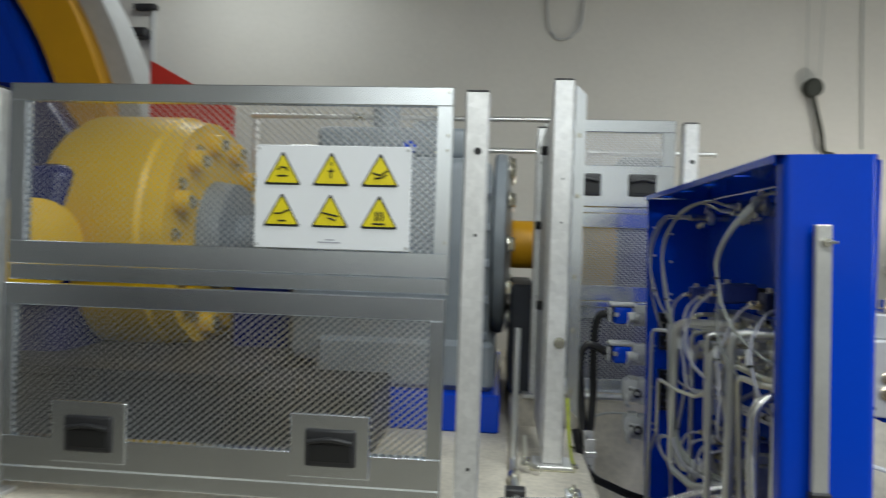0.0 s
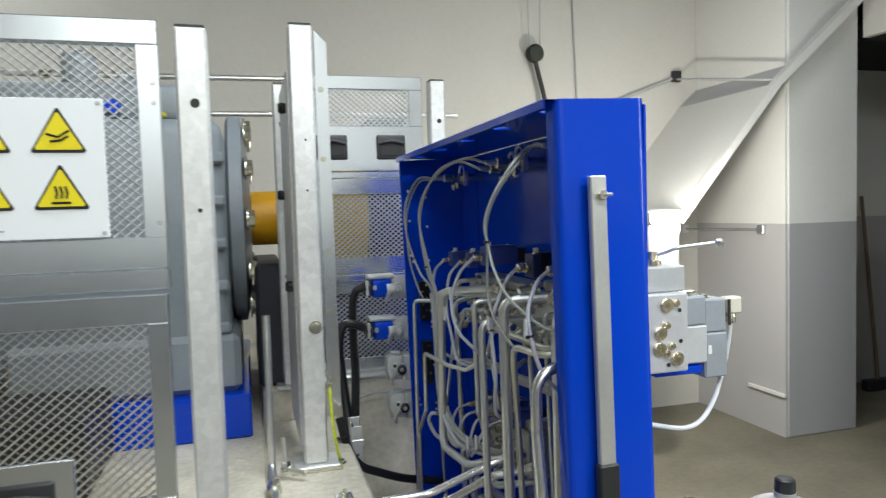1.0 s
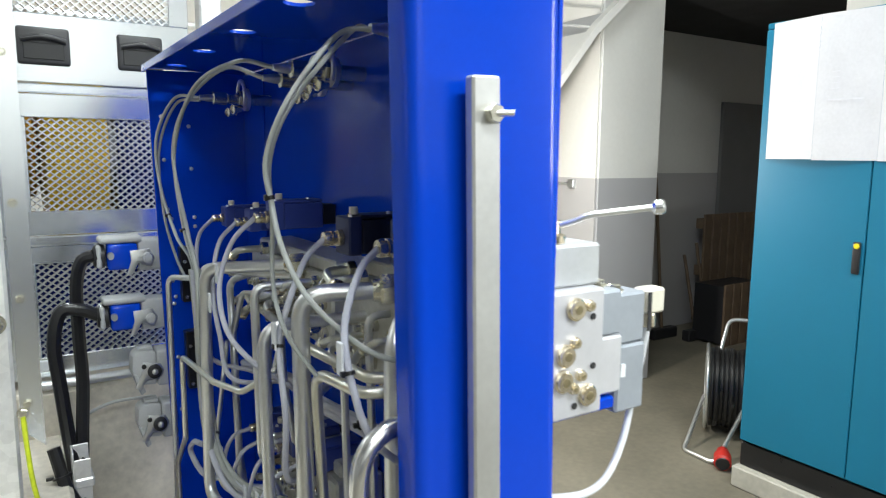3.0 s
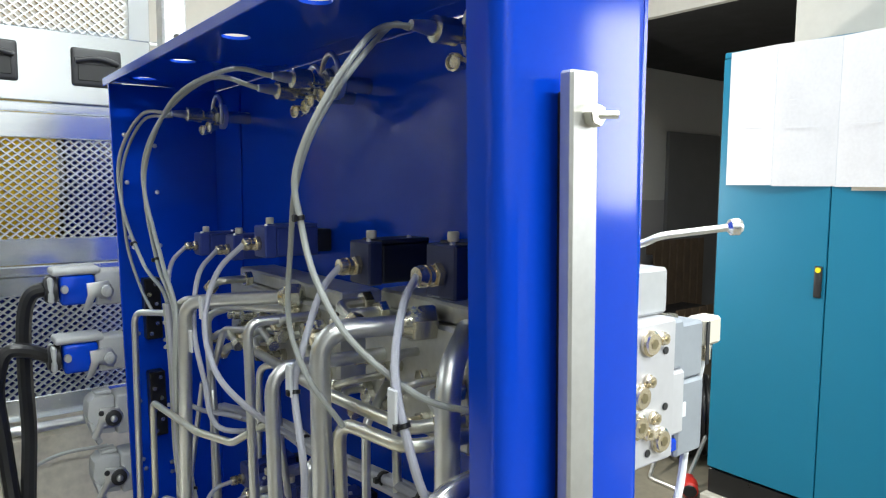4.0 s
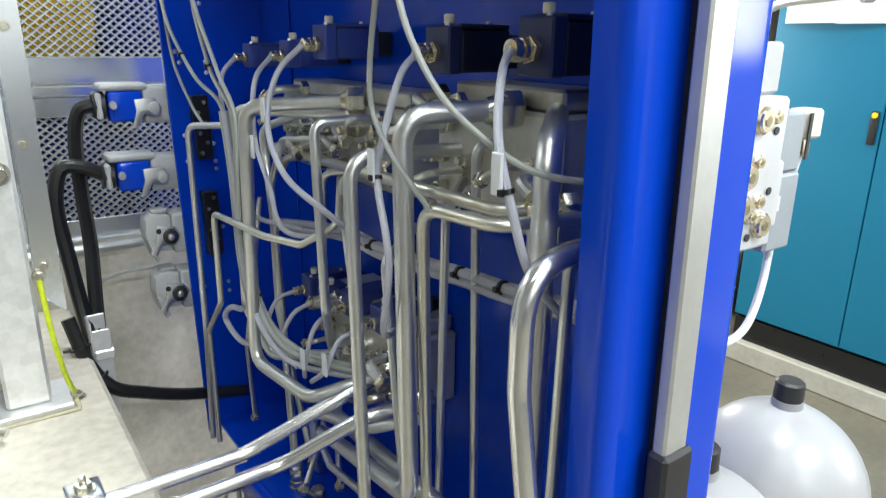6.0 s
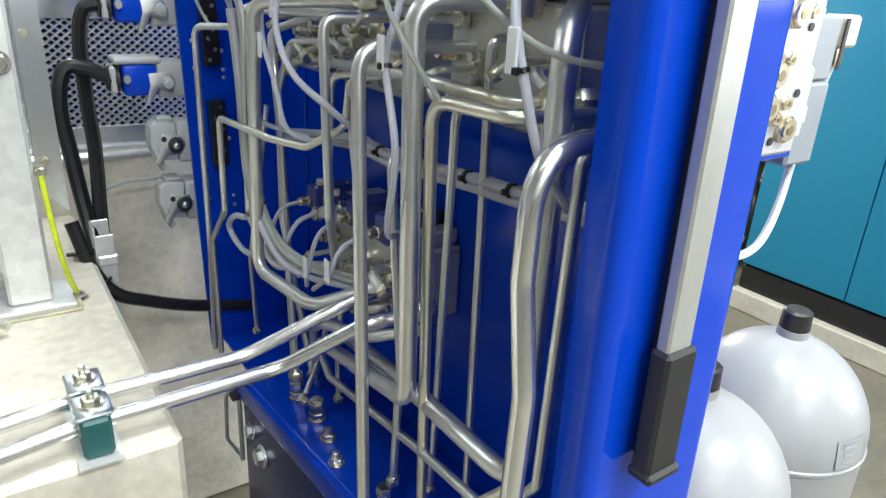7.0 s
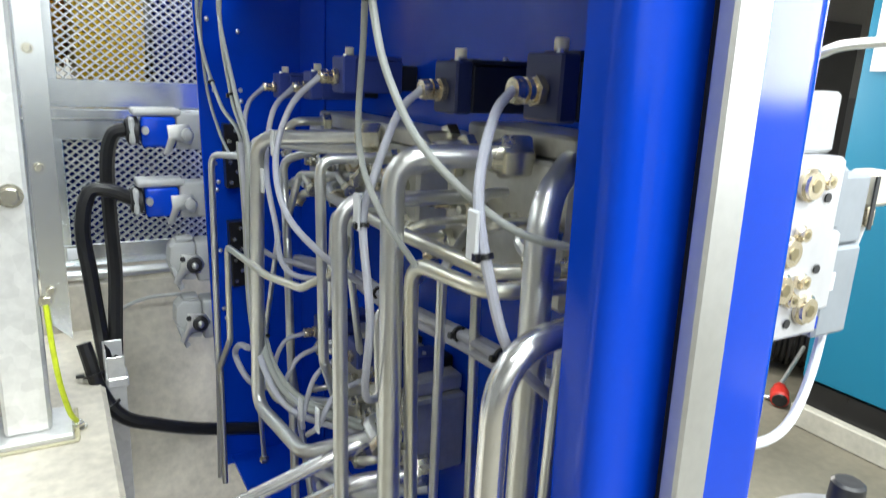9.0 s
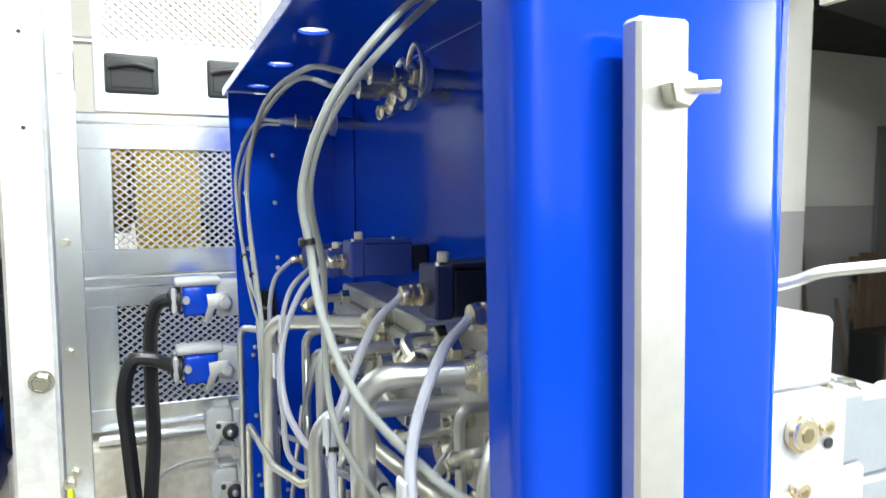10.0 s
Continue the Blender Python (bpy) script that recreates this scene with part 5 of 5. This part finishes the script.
# ---- plug connectors on the far end of the cabinet ----
def connector(x, y, z, hooded):
    c = thing("plug_connector", "grey industrial plug connector with blue hood and latch" if hooded else "open grey industrial socket with a spring latch", "connector", x, y, z - 0.03, "plug connectors")
    if hooded:
        part("socket_base", box(x - 0.008, x + 0.046, y - 0.024, y + 0.024, z - 0.028, z + 0.028, 0.005, 3), M_GREYL, c, "grey cast socket base")
        part("hood", box(x - 0.068, x - 0.0085, y - 0.027, y + 0.027, z - 0.024, z + 0.022, 0.006, 3), M_BLUE, c, "bright blue hood")
        part("hood_top", box(x - 0.082, x + 0.002, y - 0.026, y + 0.026, z + 0.0225, z + 0.034, 0.005, 3), M_GREYL, c, "grey hood cover")
        part("cable_entry", lathe([(0, 0.017), (0.006, 0.021), (0.020, 0.021), (0.022, 0.016)], (x - 0.092, y, z), (1, 0, 0), 18), M_HANDLE, c)
        part("hood_pin", lathe([(0, 0.007), (0.006, 0.006)], (x - 0.062, y - 0.027, z + 0.002), (0, -1, 0), 12), M_PIPE, c)
        part("hood_clamp", box(x - 0.088, x - 0.078, y - 0.022, y + 0.022, z - 0.020, z + 0.020, 0.003), M_GREYL, c)
        lv = part("latch_arm", side_cut([(x - 0.026, z + 0.010), (x + 0.012, z + 0.012), (x + 0.022, z - 0.004), (x + 0.014, z - 0.020), (x - 0.010, z - 0.012), (x - 0.022, z - 0.032), (x - 0.034, z - 0.034), (x - 0.024, z - 0.008)], y - 0.034, y - 0.0285, 0.0015), M_PIPE, c, "steel locking latch")
        part("latch_pivot", lathe([(0, 0.010), (0.006, 0.009), (0.007, 0.004), (0.009, 0.004)], (x + 0.008, y - 0.034, z - 0.004), (0, -1, 0), 16), M_GREYL, lv)
        c.scale = (1.0, 1.15, 1.22)
        return c
    part("socket_base", box(x + 0.016, x + 0.046, y - 0.024, y + 0.024, z - 0.032, z + 0.032, 0.005, 3), M_GREYL, c, "grey cast socket base")
    part("socket_shell", side_cut([(x + 0.0155, z + 0.030), (x - 0.016, z + 0.034), (x - 0.026, z + 0.026), (x - 0.028, z + 0.002), (x - 0.018, z - 0.026), (x + 0.0155, z - 0.030)], y - 0.021, y + 0.021, 0.006), M_GREYL, c, "rounded grey cast shell")
    for k in (-1, 0, 1):
        part("shell_rib", box(x - 0.014, x + 0.012, y - 0.002 + k * 0.011, y + 0.002 + k * 0.011, z + 0.0325, z + 0.039, 0.0015), M_GREYL, c)
    part("lid_flap", side_cut([(x - 0.027, z - 0.004), (x - 0.020, z - 0.006), (x - 0.006, z - 0.038), (x - 0.014, z - 0.043)], y - 0.026, y + 0.026, 0.002), M_GREYL, c, "hinged grey sealing flap")
    lv = part("latch_arm", side_cut([(x - 0.010, z + 0.016), (x + 0.020, z + 0.012), (x + 0.027, z - 0.002), (x + 0.018, z - 0.017), (x - 0.004, z - 0.016), (x - 0.016, z - 0.034), (x - 0.024, z - 0.028), (x - 0.012, z - 0.004)], y - 0.029, y - 0.0235, 0.002), M_PIPE, c, "steel locking latch")
    part("latch_pivot", lathe([(0, 0.0125), (0.004, 0.0125), (0.005, 0.010)], (x + 0.010, y - 0.029, z - 0.002), (0, -1, 0), 18), M_HANDLE, lv, "dark pivot disc")
    part("pivot_pin", lathe([(0, 0.0055), (0.004, 0.0050), (0.005, 0.003)], (x + 0.010, y - 0.034, z - 0.002), (0, -1, 0), 12), M_PIPE, lv)
    part("latch_screw", lathe([(0, 0.0045), (0.003, 0.0035)], (x - 0.008, y - 0.029, z + 0.008), (0, -1, 0), 10), M_HANDLE, lv)
    c.scale = (1.15, 1.2, 1.25)
    return c


mp = thing("connector_plate", "grey mounting plate for the plug connectors on the cabinet end", "plate", 0.615, 2.46, 0.86)
part("plate", leaning(box(0.6125, 0.624, CY1 + 0.0005, 2.52, 0.86, 1.42, 0.003)), M_GREYL, mp)
connector(0.564, 2.455, 1.319, True)
connector(0.563, 2.445, 1.190, True)
connector(0.560, 2.430, 1.070, False)
connector(0.566, 2.430, 0.950, False)
cable(0.0135, [(0.474, 2.455, 1.328), (0.450, 2.46, 1.316), (0.438, 2.465, 1.262), (0.436, 2.46, 1.158), (0.437, 2.45, 1.060), (0.428, 2.42, 0.955), (0.420, 2.385, 0.86)], M_BLACK, "thick black power cable curving down from a plug", "power_cable")
cable(0.0135, [(0.474, 2.445, 1.200), (0.440, 2.445, 1.216), (0.404, 2.445, 1.214), (0.388, 2.44, 1.150), (0.394, 2.43, 1.060), (0.402, 2.41, 0.955), (0.410, 2.378, 0.86)], M_BLACK, "thick black power cable curving down from a plug", "power_cable")
cable(0.0125, [(0.372, 2.37, 0.955), (0.392, 2.345, 0.870), (0.425, 2.33, 0.818), (0.480, 2.33, 0.790), (0.560, 2.34, 0.757), (0.680, 2.34, 0.730)], M_BLACK, "thick black power cable crossing to the cabinet", "power_cable", ties=(0.12, 0.3))
cable(0.004, [(0.420, 2.60, 0.86), (0.44, 2.58, 0.93), (0.50, 2.56, 0.965), (0.585, 2.53, 0.975)], M_GREYL, "thin grey wire behind the sockets", "sensor_wire")
tr = thing("cable_trunking", "galvanised steel cable trunk on the foundation edge", "trunking", 0.42, 2.37, 0.60)
part("channel_back", box(0.4015, 0.405, 2.345, 2.395, 0.60, 0.945, 0.001), M_GALV, tr)
part("channel_side", box(0.405, 0.435, 2.392, 2.395, 0.60, 0.945, 0.001), M_GALV, tr)
part("channel_side", box(0.405, 0.435, 2.345, 2.348, 0.60, 0.930, 0.001), M_GALV, tr)
part("saddle", box(0.403, 0.440, 2.342, 2.398, 0.870, 0.890, 0.003), M_GALV, tr)

# ---- valve block with lever behind the cabinet ----
vb = thing("valve_block", "white aluminium valve block with gold plugs and a lever", "valve", 0.80, 1.40, 1.28)
part("block", box(CX1 + 0.005, 0.838, 1.346, 1.470, 1.276, 1.408, 0.003), M_BLOCK, vb)
part("upper_block", box(CX1 + 0.005, 0.845, 1.362, 1.460, 1.4085, 1.452, 0.003), M_GREYL, vb, "light grey upper block")
for px, pz, r in ((0.795, 1.390, 0.0105), (0.783, 1.344, 0.0105), (0.814, 1.299, 0.0105), (0.781, 1.318, 0.0105), (0.813, 1.392, 0.0055), (0.795, 1.356, 0.0055), (0.804, 1.321, 0.0055), (0.794, 1.309, 0.0055)):
    g = part("screw_plug", lathe([(0, r * 1.12), (0.003, r * 1.12), (0.0042, r * 0.92), (0.0062, r * 0.88)], (px, 1.3455, pz), (0, -1, 0), 20), M_BRASS, vb, "gold-coloured screw plug")
    part("hex_socket", lathe([(0, r * 0.48), (0.0006, r * 0.46)], (px, 1.3393, pz), (0, -1, 0), 6), M_RECESS, g)
for px, pz in ((0.820, 1.380), (0.822, 1.328), (0.798, 1.2895), (0.76, 1.292)):
    part("screw_hole", lathe([(0, 0.0035), (0.001, 0.0035)], (px, 1.3455, pz), (0, -1, 0), 12), M_HANDLE, vb)
part("adapter_plate", box(0.8385, 0.895, 1.372, 1.440, 1.279, 1.345, 0.003), M_BLOCK, vb, "pale aluminium adapter plate")
part("adapter_head", box(0.8385, 0.8935, 1.374, 1.438, 1.3455, 1.396, 0.003), M_PILOT, vb, "grey adapter head")
part("support_bracket", box(0.790, 0.885, 1.372, 1.44, 1.262, 1.2755, 0.002), M_BLUE, vb, "blue support bracket")
pv = part("pilot_valve", box(0.8955, 0.941, 1.382, 1.436, 1.329, 1.388, 0.003), M_PILOT, vb, "grey pilot valve")
part("pilot_base", box(0.8955, 0.942, 1.380, 1.438, 1.249, 1.3285, 0.003), M_PILOT, vb, "grey pilot base")
part("pilot_screw", bolt((0.866, 1.392, 1.396), (0, 0, 1), 0.007), M_FIT, pv)
part("pilot_screw", bolt((0.884, 1.402, 1.396), (0, 0, 1), 0.006), M_FIT, pv)
part("pilot_screw", bolt((0.908, 1.400, 1.388), (0, 0, 1), 0.006), M_FIT, pv)
part("pilot_label", box(0.901, 0.908, 1.3785, 1.3798, 1.292, 1.307), M_SIGN, pv)
part("coil_plug", box(0.9425, 0.974, 1.381, 1.404, 1.359, 1.389, 0.003), M_CREAM, vb, "amber translucent coil plug")
part("coil_plug_face", box(0.9425, 0.9485, 1.379, 1.3805, 1.340, 1.386, 0.0005), M_HANDLE, vb)
part("coil_plug_nut", lathe([(0, 0.008), (0.004, 0.009), (0.016, 0.009), (0.018, 0.006)], (0.958, 1.393, 1.3585), (0, 0, -1), 14), M_BRASS, vb, "brass cable nut")
lv = part("lever", sweep(flowing([(0.800, 1.380, 1.470), (0.812, 1.366, 1.476), (0.822, 1.356, 1.482), (0.845, 1.340, 1.486), (0.878, 1.317, 1.491)]), 0.0035, 12), M_PIPE, vb, "polished steel lever")
part("lever_knob", lathe([(0, 0.004), (0.003, 0.0075), (0.010, 0.0080), (0.013, 0.006), (0.014, 0.0)], (0.872, 1.322, 1.490), (0.75, -0.65, 0.1), 18), M_PIPE_W, lv)
part("lever_hub", lathe([(0, 0.016), (0.008, 0.016), (0.010, 0.011), (0.024, 0.010)], (0.795, 1.386, 1.4525), (0, 0, 1), 20), M_BRASS, vb, "gold-coloured lever hub")
cable(0.0042, [(0.958, 1.393, 1.342), (0.958, 1.400, 1.300), (0.945, 1.400, 1.250), (0.920, 1.390, 1.207), (0.886, 1.380, 1.177), (0.850, 1.376, 1.168), (0.800, 1.372, 1.178), (0.755, 1.375, 1.190)], M_TAG, "white cable looping below the valve block", "valve_cable")


# ---- accumulators ----
def accumulator(x, y, turn):
    a = thing("accumulator", "white lacquered hydraulic accumulator bottle with a black cap", "accumulator", x, y, 0.0, "accumulators")
    R, top, low = 0.118, 0.985, 0.52
    prof = [(low, 0.03)] + [(low + 0.12 - 0.12 * math.cos(k), R * math.sin(k)) for k in [radians(d) for d in range(20, 91, 10)]]
    prof += [(0.848, R), (0.850, R + 0.002), (0.854, R + 0.002), (0.856, R)]
    prof += [(top - 0.125 + 0.125 * math.sin(k), R * math.cos(k)) for k in [radians(d) for d in range(0, 80, 8)]]
    prof += [(top + 0.002, 0.020), (top + 0.012, 0.020)]
    part("bottle", lathe(prof, (x, y, 0), (0, 0, 1), 48), M_WHITE, a)
    part("cap", lathe([(0, 0.016), (0.003, 0.0195), (0.026, 0.0185), (0.029, 0.015), (0.030, 0.006), (0.028, 0.0)], (x, y, top + 0.010), (0, 0, 1), 12), M_HANDLE, a, "black ribbed plastic cap")
    part("stand", lathe([(0.0, 0.10), (0.012, 0.10), (0.014, 0.05), (0.50, 0.05), (0.52, 0.07), (0.545, 0.09)], (x, y, 0), (0, 0, 1), 28), M_BLUE, a, "blue steel foot")
    a0 = radians(turn)

    def dome(z):
        return R * math.sqrt(max(0.0, 1 - max(0.0, (z - (top - 0.125)) / 0.125) ** 2))

    def patch(b0, b1, z0, z1, lift):
        bm = bmesh.new()
        n = max(1, int((b1 - b0) / 0.05))
        for k in range(n):
            c0, c1 = b0 + (b1 - b0) * k / n, b0 + (b1 - b0) * (k + 1) / n
            bm.faces.new([bm.verts.new((x + (dome(z) + lift) * math.cos(b), y + (dome(z) + lift) * math.sin(b), z)) for b, z in ((c0, z0), (c1, z0), (c1, z1), (c0, z1))])
        return bm

    lab = part("type_label", patch(a0, a0 + 0.48, 0.862, 0.898, 0.0016), M_WHITE, a, "thin white type label with a dark border")
    for b0, b1, z0, z1 in ((0, 0.48, 0.862, 0.8632), (0, 0.48, 0.8968, 0.898), (0, 0.012, 0.8632, 0.8968), (0.468, 0.48, 0.8632, 0.8968)):
        part("label_border", patch(a0 + b0, a0 + b1, z0, z1, 0.0026), M_INK_G, lab, smooth=False)
    for b0, b1, z0 in ((0.08, 0.26, 0.889), (0.10, 0.22, 0.879), (0.08, 0.24, 0.869)):
        part("print_bar", patch(a0 + b0, a0 + b1, z0, z0 + 0.0028, 0.0026), M_INK_G, lab, smooth=False)
    return a


accumulator(0.880, 1.405, -129)
accumulator(1.110, 1.430, -111)

# ---- teal switch cabinets ----
TX = 3.17
kb = slab("kerb", TX - 0.03, 3.748, -0.6, 2.70, 0.0, 0.10, M_KERB, bevel=0.006, label="low rough concrete kerb under the switch cabinets", category="kerb")


def switch_cabinet(y1, y0, label, papers):
    c = thing("switch_cabinet", label, "cabinet", 3.4, (y0 + y1) / 2, 0.10, "switch cabinets")
    part("base", box(TX + 0.012, 3.735, y0 + 0.004, y1 - 0.004, 0.101, 0.215, 0.003), M_BLACK, c, "black base plinth")
    part("carcass", box(TX + 0.022, 3.74, y0 + 0.0015, y1 - 0.0015, 0.216, 2.122, 0.004), M_TEAL, c)
    mid = (y0 + y1) / 2
    for a, b in ((mid + 0.0025, y1 - 0.004), (y0 + 0.004, mid - 0.0025)):
        d = part("door", box(TX, TX + 0.020, a, b, 0.228, 2.095, 0.003), M_TEAL, c)
        if a > mid:
            h = part("handle", box(TX - 0.012, TX, mid + 0.012, mid + 0.043, 1.085, 1.215, 0.006, 3), M_HANDLE, d, "black swing handle")
            part("lock", lathe([(0, 0.012), (0.004, 0.010)], (TX - 0.012, mid + 0.027, 1.198), (-1, 0, 0), 14), M_SIGN_Y, h, "yellow lock insert")
    part("top_trim", box(TX + 0.004, TX + 0.021, y0 + 0.004, y1 - 0.004, 2.098, 2.124, 0.003), M_TEAL, c)
    return c


switch_cabinet(2.690, 1.722, "tall teal steel switch cabinet with double doors on a black base", True)
switch_cabinet(1.715, 0.75, "tall teal steel switch cabinet with a display panel", False)
pp = thing("wiring_plan", "large creased white plan sheets taped on the cabinet doors", "paper", TX, 2.2, 1.54)
for k, (a, b, z0) in enumerate(((2.650, 2.430, 1.540), (2.4295, 2.190, 1.536), (2.1895, 1.975, 1.534), (1.9745, 1.752, 1.532))):
    bm = bmesh.new()
    n = 8
    rows = []
    tilt = 0.030 if k % 2 else -0.030
    for i in range(n + 1):
        yy = a + (b - a) * i / n
        xx = TX - 0.020 + tilt * (i / n - 0.5) - 0.002 * math.sin(math.pi * i / n)
        rows.append([bm.verts.new((xx, yy, z0)), bm.verts.new((xx - 0.0015, yy, (z0 + 2.118) / 2)), bm.verts.new((xx + 0.001, yy, 2.118))])
    for p, q in zip(rows, rows[1:]):
        for j in range(2):
            bm.faces.new((p[j], q[j], q[j + 1], p[j + 1]))
    sh = part("sheet", bm, M_PAPER, pp)
    bm = bmesh.new()
    box(TX - 0.0385, TX - 0.0375, b + 0.05, a - 0.05, 1.775, 1.779, bm=bm)
    for j in range(4):
        box(TX - 0.0385, TX - 0.0375, a - 0.09, a - 0.06, 1.82 + j * 0.022, 1.823 + j * 0.022, bm=bm)
    part("plan_lines", bm, M_INK_P, sh, smooth=False)
part("tape_strip", box(TX - 0.004, TX - 0.001, 2.00, 2.13, 1.520, 1.545), M_CREAM, pp, "cream tape strip")
dp = thing("display_panel", "grey operating display let into the cabinet door", "display", TX, 1.62, 1.58)
part("bezel", box(TX - 0.008, TX - 0.001, 1.50, 1.70, 1.575, 1.770, 0.003), M_SIGN, dp)
part("screen", box(TX - 0.010, TX - 0.0085, 1.53, 1.68, 1.68, 1.745, 0.001), M_HANDLE, dp, "dark screen")

# ---- cable reel, plug and store room clutter ----
cr = thing("cable_reel", "wire-framed reel wound with black cable on the floor", "cable reel", 3.78, 3.15, 0.0)
RC, AX = Vector((3.72, 3.12, 0.25)), Vector((0.60, -0.80, 0)).normalized()
for k in range(9):
    c = RC + AX * (-0.10 + k * 0.025)
    ring = [c + (AX.orthogonal().normalized() * math.cos(a) + AX.cross(AX.orthogonal().normalized()) * math.sin(a)) * (0.205 + 0.008 * math.sin(k * 2.1)) for a in [2 * math.pi * i / 32 for i in range(33)]]
    part("cable_winding", sweep(ring, 0.016, 8), M_BLACK, cr)
for s in (-0.125, 0.125):
    c = RC + AX * s
    u = AX.orthogonal().normalized()
    w = AX.cross(u)
    ring = [c + (u * math.cos(a) + w * math.sin(a)) * 0.235 for a in [2 * math.pi * i / 32 for i in range(33)]]
    rim = part("wire_rim", sweep(ring, 0.008, 8), M_PIPE, cr)
    for i in range(4):
        a = math.pi * i / 4
        part("spoke", rod(c + (u * math.cos(a) + w * math.sin(a)) * 0.23, c - (u * math.cos(a) + w * math.sin(a)) * 0.23, 0.006, 8), M_PIPE, rim)
part("core", rod(RC - AX * 0.12, RC + AX * 0.12, 0.12, 20), M_BLACK, cr)
part("tube_frame", sweep(rounded([(3.60, 3.20, 0.20), (3.26, 3.06, 0.012), (3.25, 2.86, 0.012), (3.60, 2.95, 0.20)], 0.04), 0.011, 10), M_PIPE, cr)
part("carry_handle", sweep(rounded([(3.80, 3.06, 0.25), (3.98, 3.12, 0.60), (3.88, 3.26, 0.60), (3.66, 3.20, 0.25)], 0.06), 0.011, 10), M_PIPE, cr)
rp = thing("red_plug", "red plastic power plug lying by the kerb", "plug", 3.25, 2.80, 0.0)
part("plug_body", lathe([(0, 0.030), (0.01, 0.042), (0.07, 0.042), (0.08, 0.034), (0.12, 0.030)], (3.22, 2.80, 0.044), (0.7, 0.5, 0.1), 20), M_RED, rp)
part("plug_face", lathe([(0, 0.034), (0.004, 0.030)], (3.219, 2.799, 0.044), (-0.7, -0.5, -0.1), 18), M_BLACK, rp)
for sx, sz, y in ((4.98, 1.58, 4.80), (5.20, 0.72, 4.62), (5.46, 0.80, 4.70)):
    b = thing("broom", "old broom leaning on the store room wall", "broom", sx, y - 0.1, 0.0, "brooms")
    part("stick", rod((sx + 0.05, y - 0.12, 0.06), (sx, y, sz), 0.014), M_WOOD, b)
    part("head", box(sx - 0.10, sx + 0.20, y - 0.17, y - 0.09, 0.0, 0.09, 0.01), M_HANDLE, b)
pt = thing("wooden_pallet", "dark wooden pallet leaning against the wall", "pallet", 5.9, 4.7, 0.0)
for k in range(7):
    part("slat", box(5.52 + k * 0.115, 5.61 + k * 0.115, 4.66, 4.685, 0.0, 1.05, 0.003), M_WOOD, pt)
for zz in (0.08, 0.5, 0.92):
    part("crossbar", box(5.52, 6.30, 4.686, 4.76, zz, zz + 0.09, 0.003), M_WOOD, pt)
bx = thing("wooden_crate", "dark slatted crate on the store room floor", "crate", 5.4, 4.3, 0.0)
for k in range(5):
    part("slat", box(5.20 + k * 0.11, 5.29 + k * 0.11, 4.2, 4.22, 0.0, 0.52, 0.003), M_WOOD, bx)
part("crate_body", box(5.20, 5.74, 4.222, 4.5, 0.02, 0.50, 0.005), M_HANDLE, bx)
dr = slab("door_store", 5.97, 6.85, 4.86, 4.898, 0.0, 2.06, M_DOOR, bevel=0.003, label="dark grey steel store room door", category="door")

# ---- small pipework on the foundation between the posts ----
fp = thing("lube_pipe", "thin lubrication pipe with fittings on the foundation", "pipe", 0.17, 2.1, 0.886)
part("tube", sweep(rounded([(0.175, 1.80, 0.905), (0.170, 2.16, 0.905), (0.172, 2.18, 1.30)], 0.02), 0.010, 12), M_PIPE, fp)
part("tee", hexnut((0.171, 2.00, 0.905), (0, 1, 0), 0.018, 0.05), M_FIT, fp)
part("saddle", box(0.145, 0.197, 1.86, 1.895, 0.8858, 0.926, 0.003), M_HANDLE, fp)
part("elbow_line", sweep(rounded([(0.20, 2.14, 0.99), (0.205, 2.12, 0.915), (0.25, 2.09, 0.905)], 0.02), 0.007, 10), M_PIPE_Y, fp)
part("elbow_nut", hexnut((0.203, 2.125, 0.93), (0, -0.3, -1), 0.013, 0.025), M_FIT, fp)
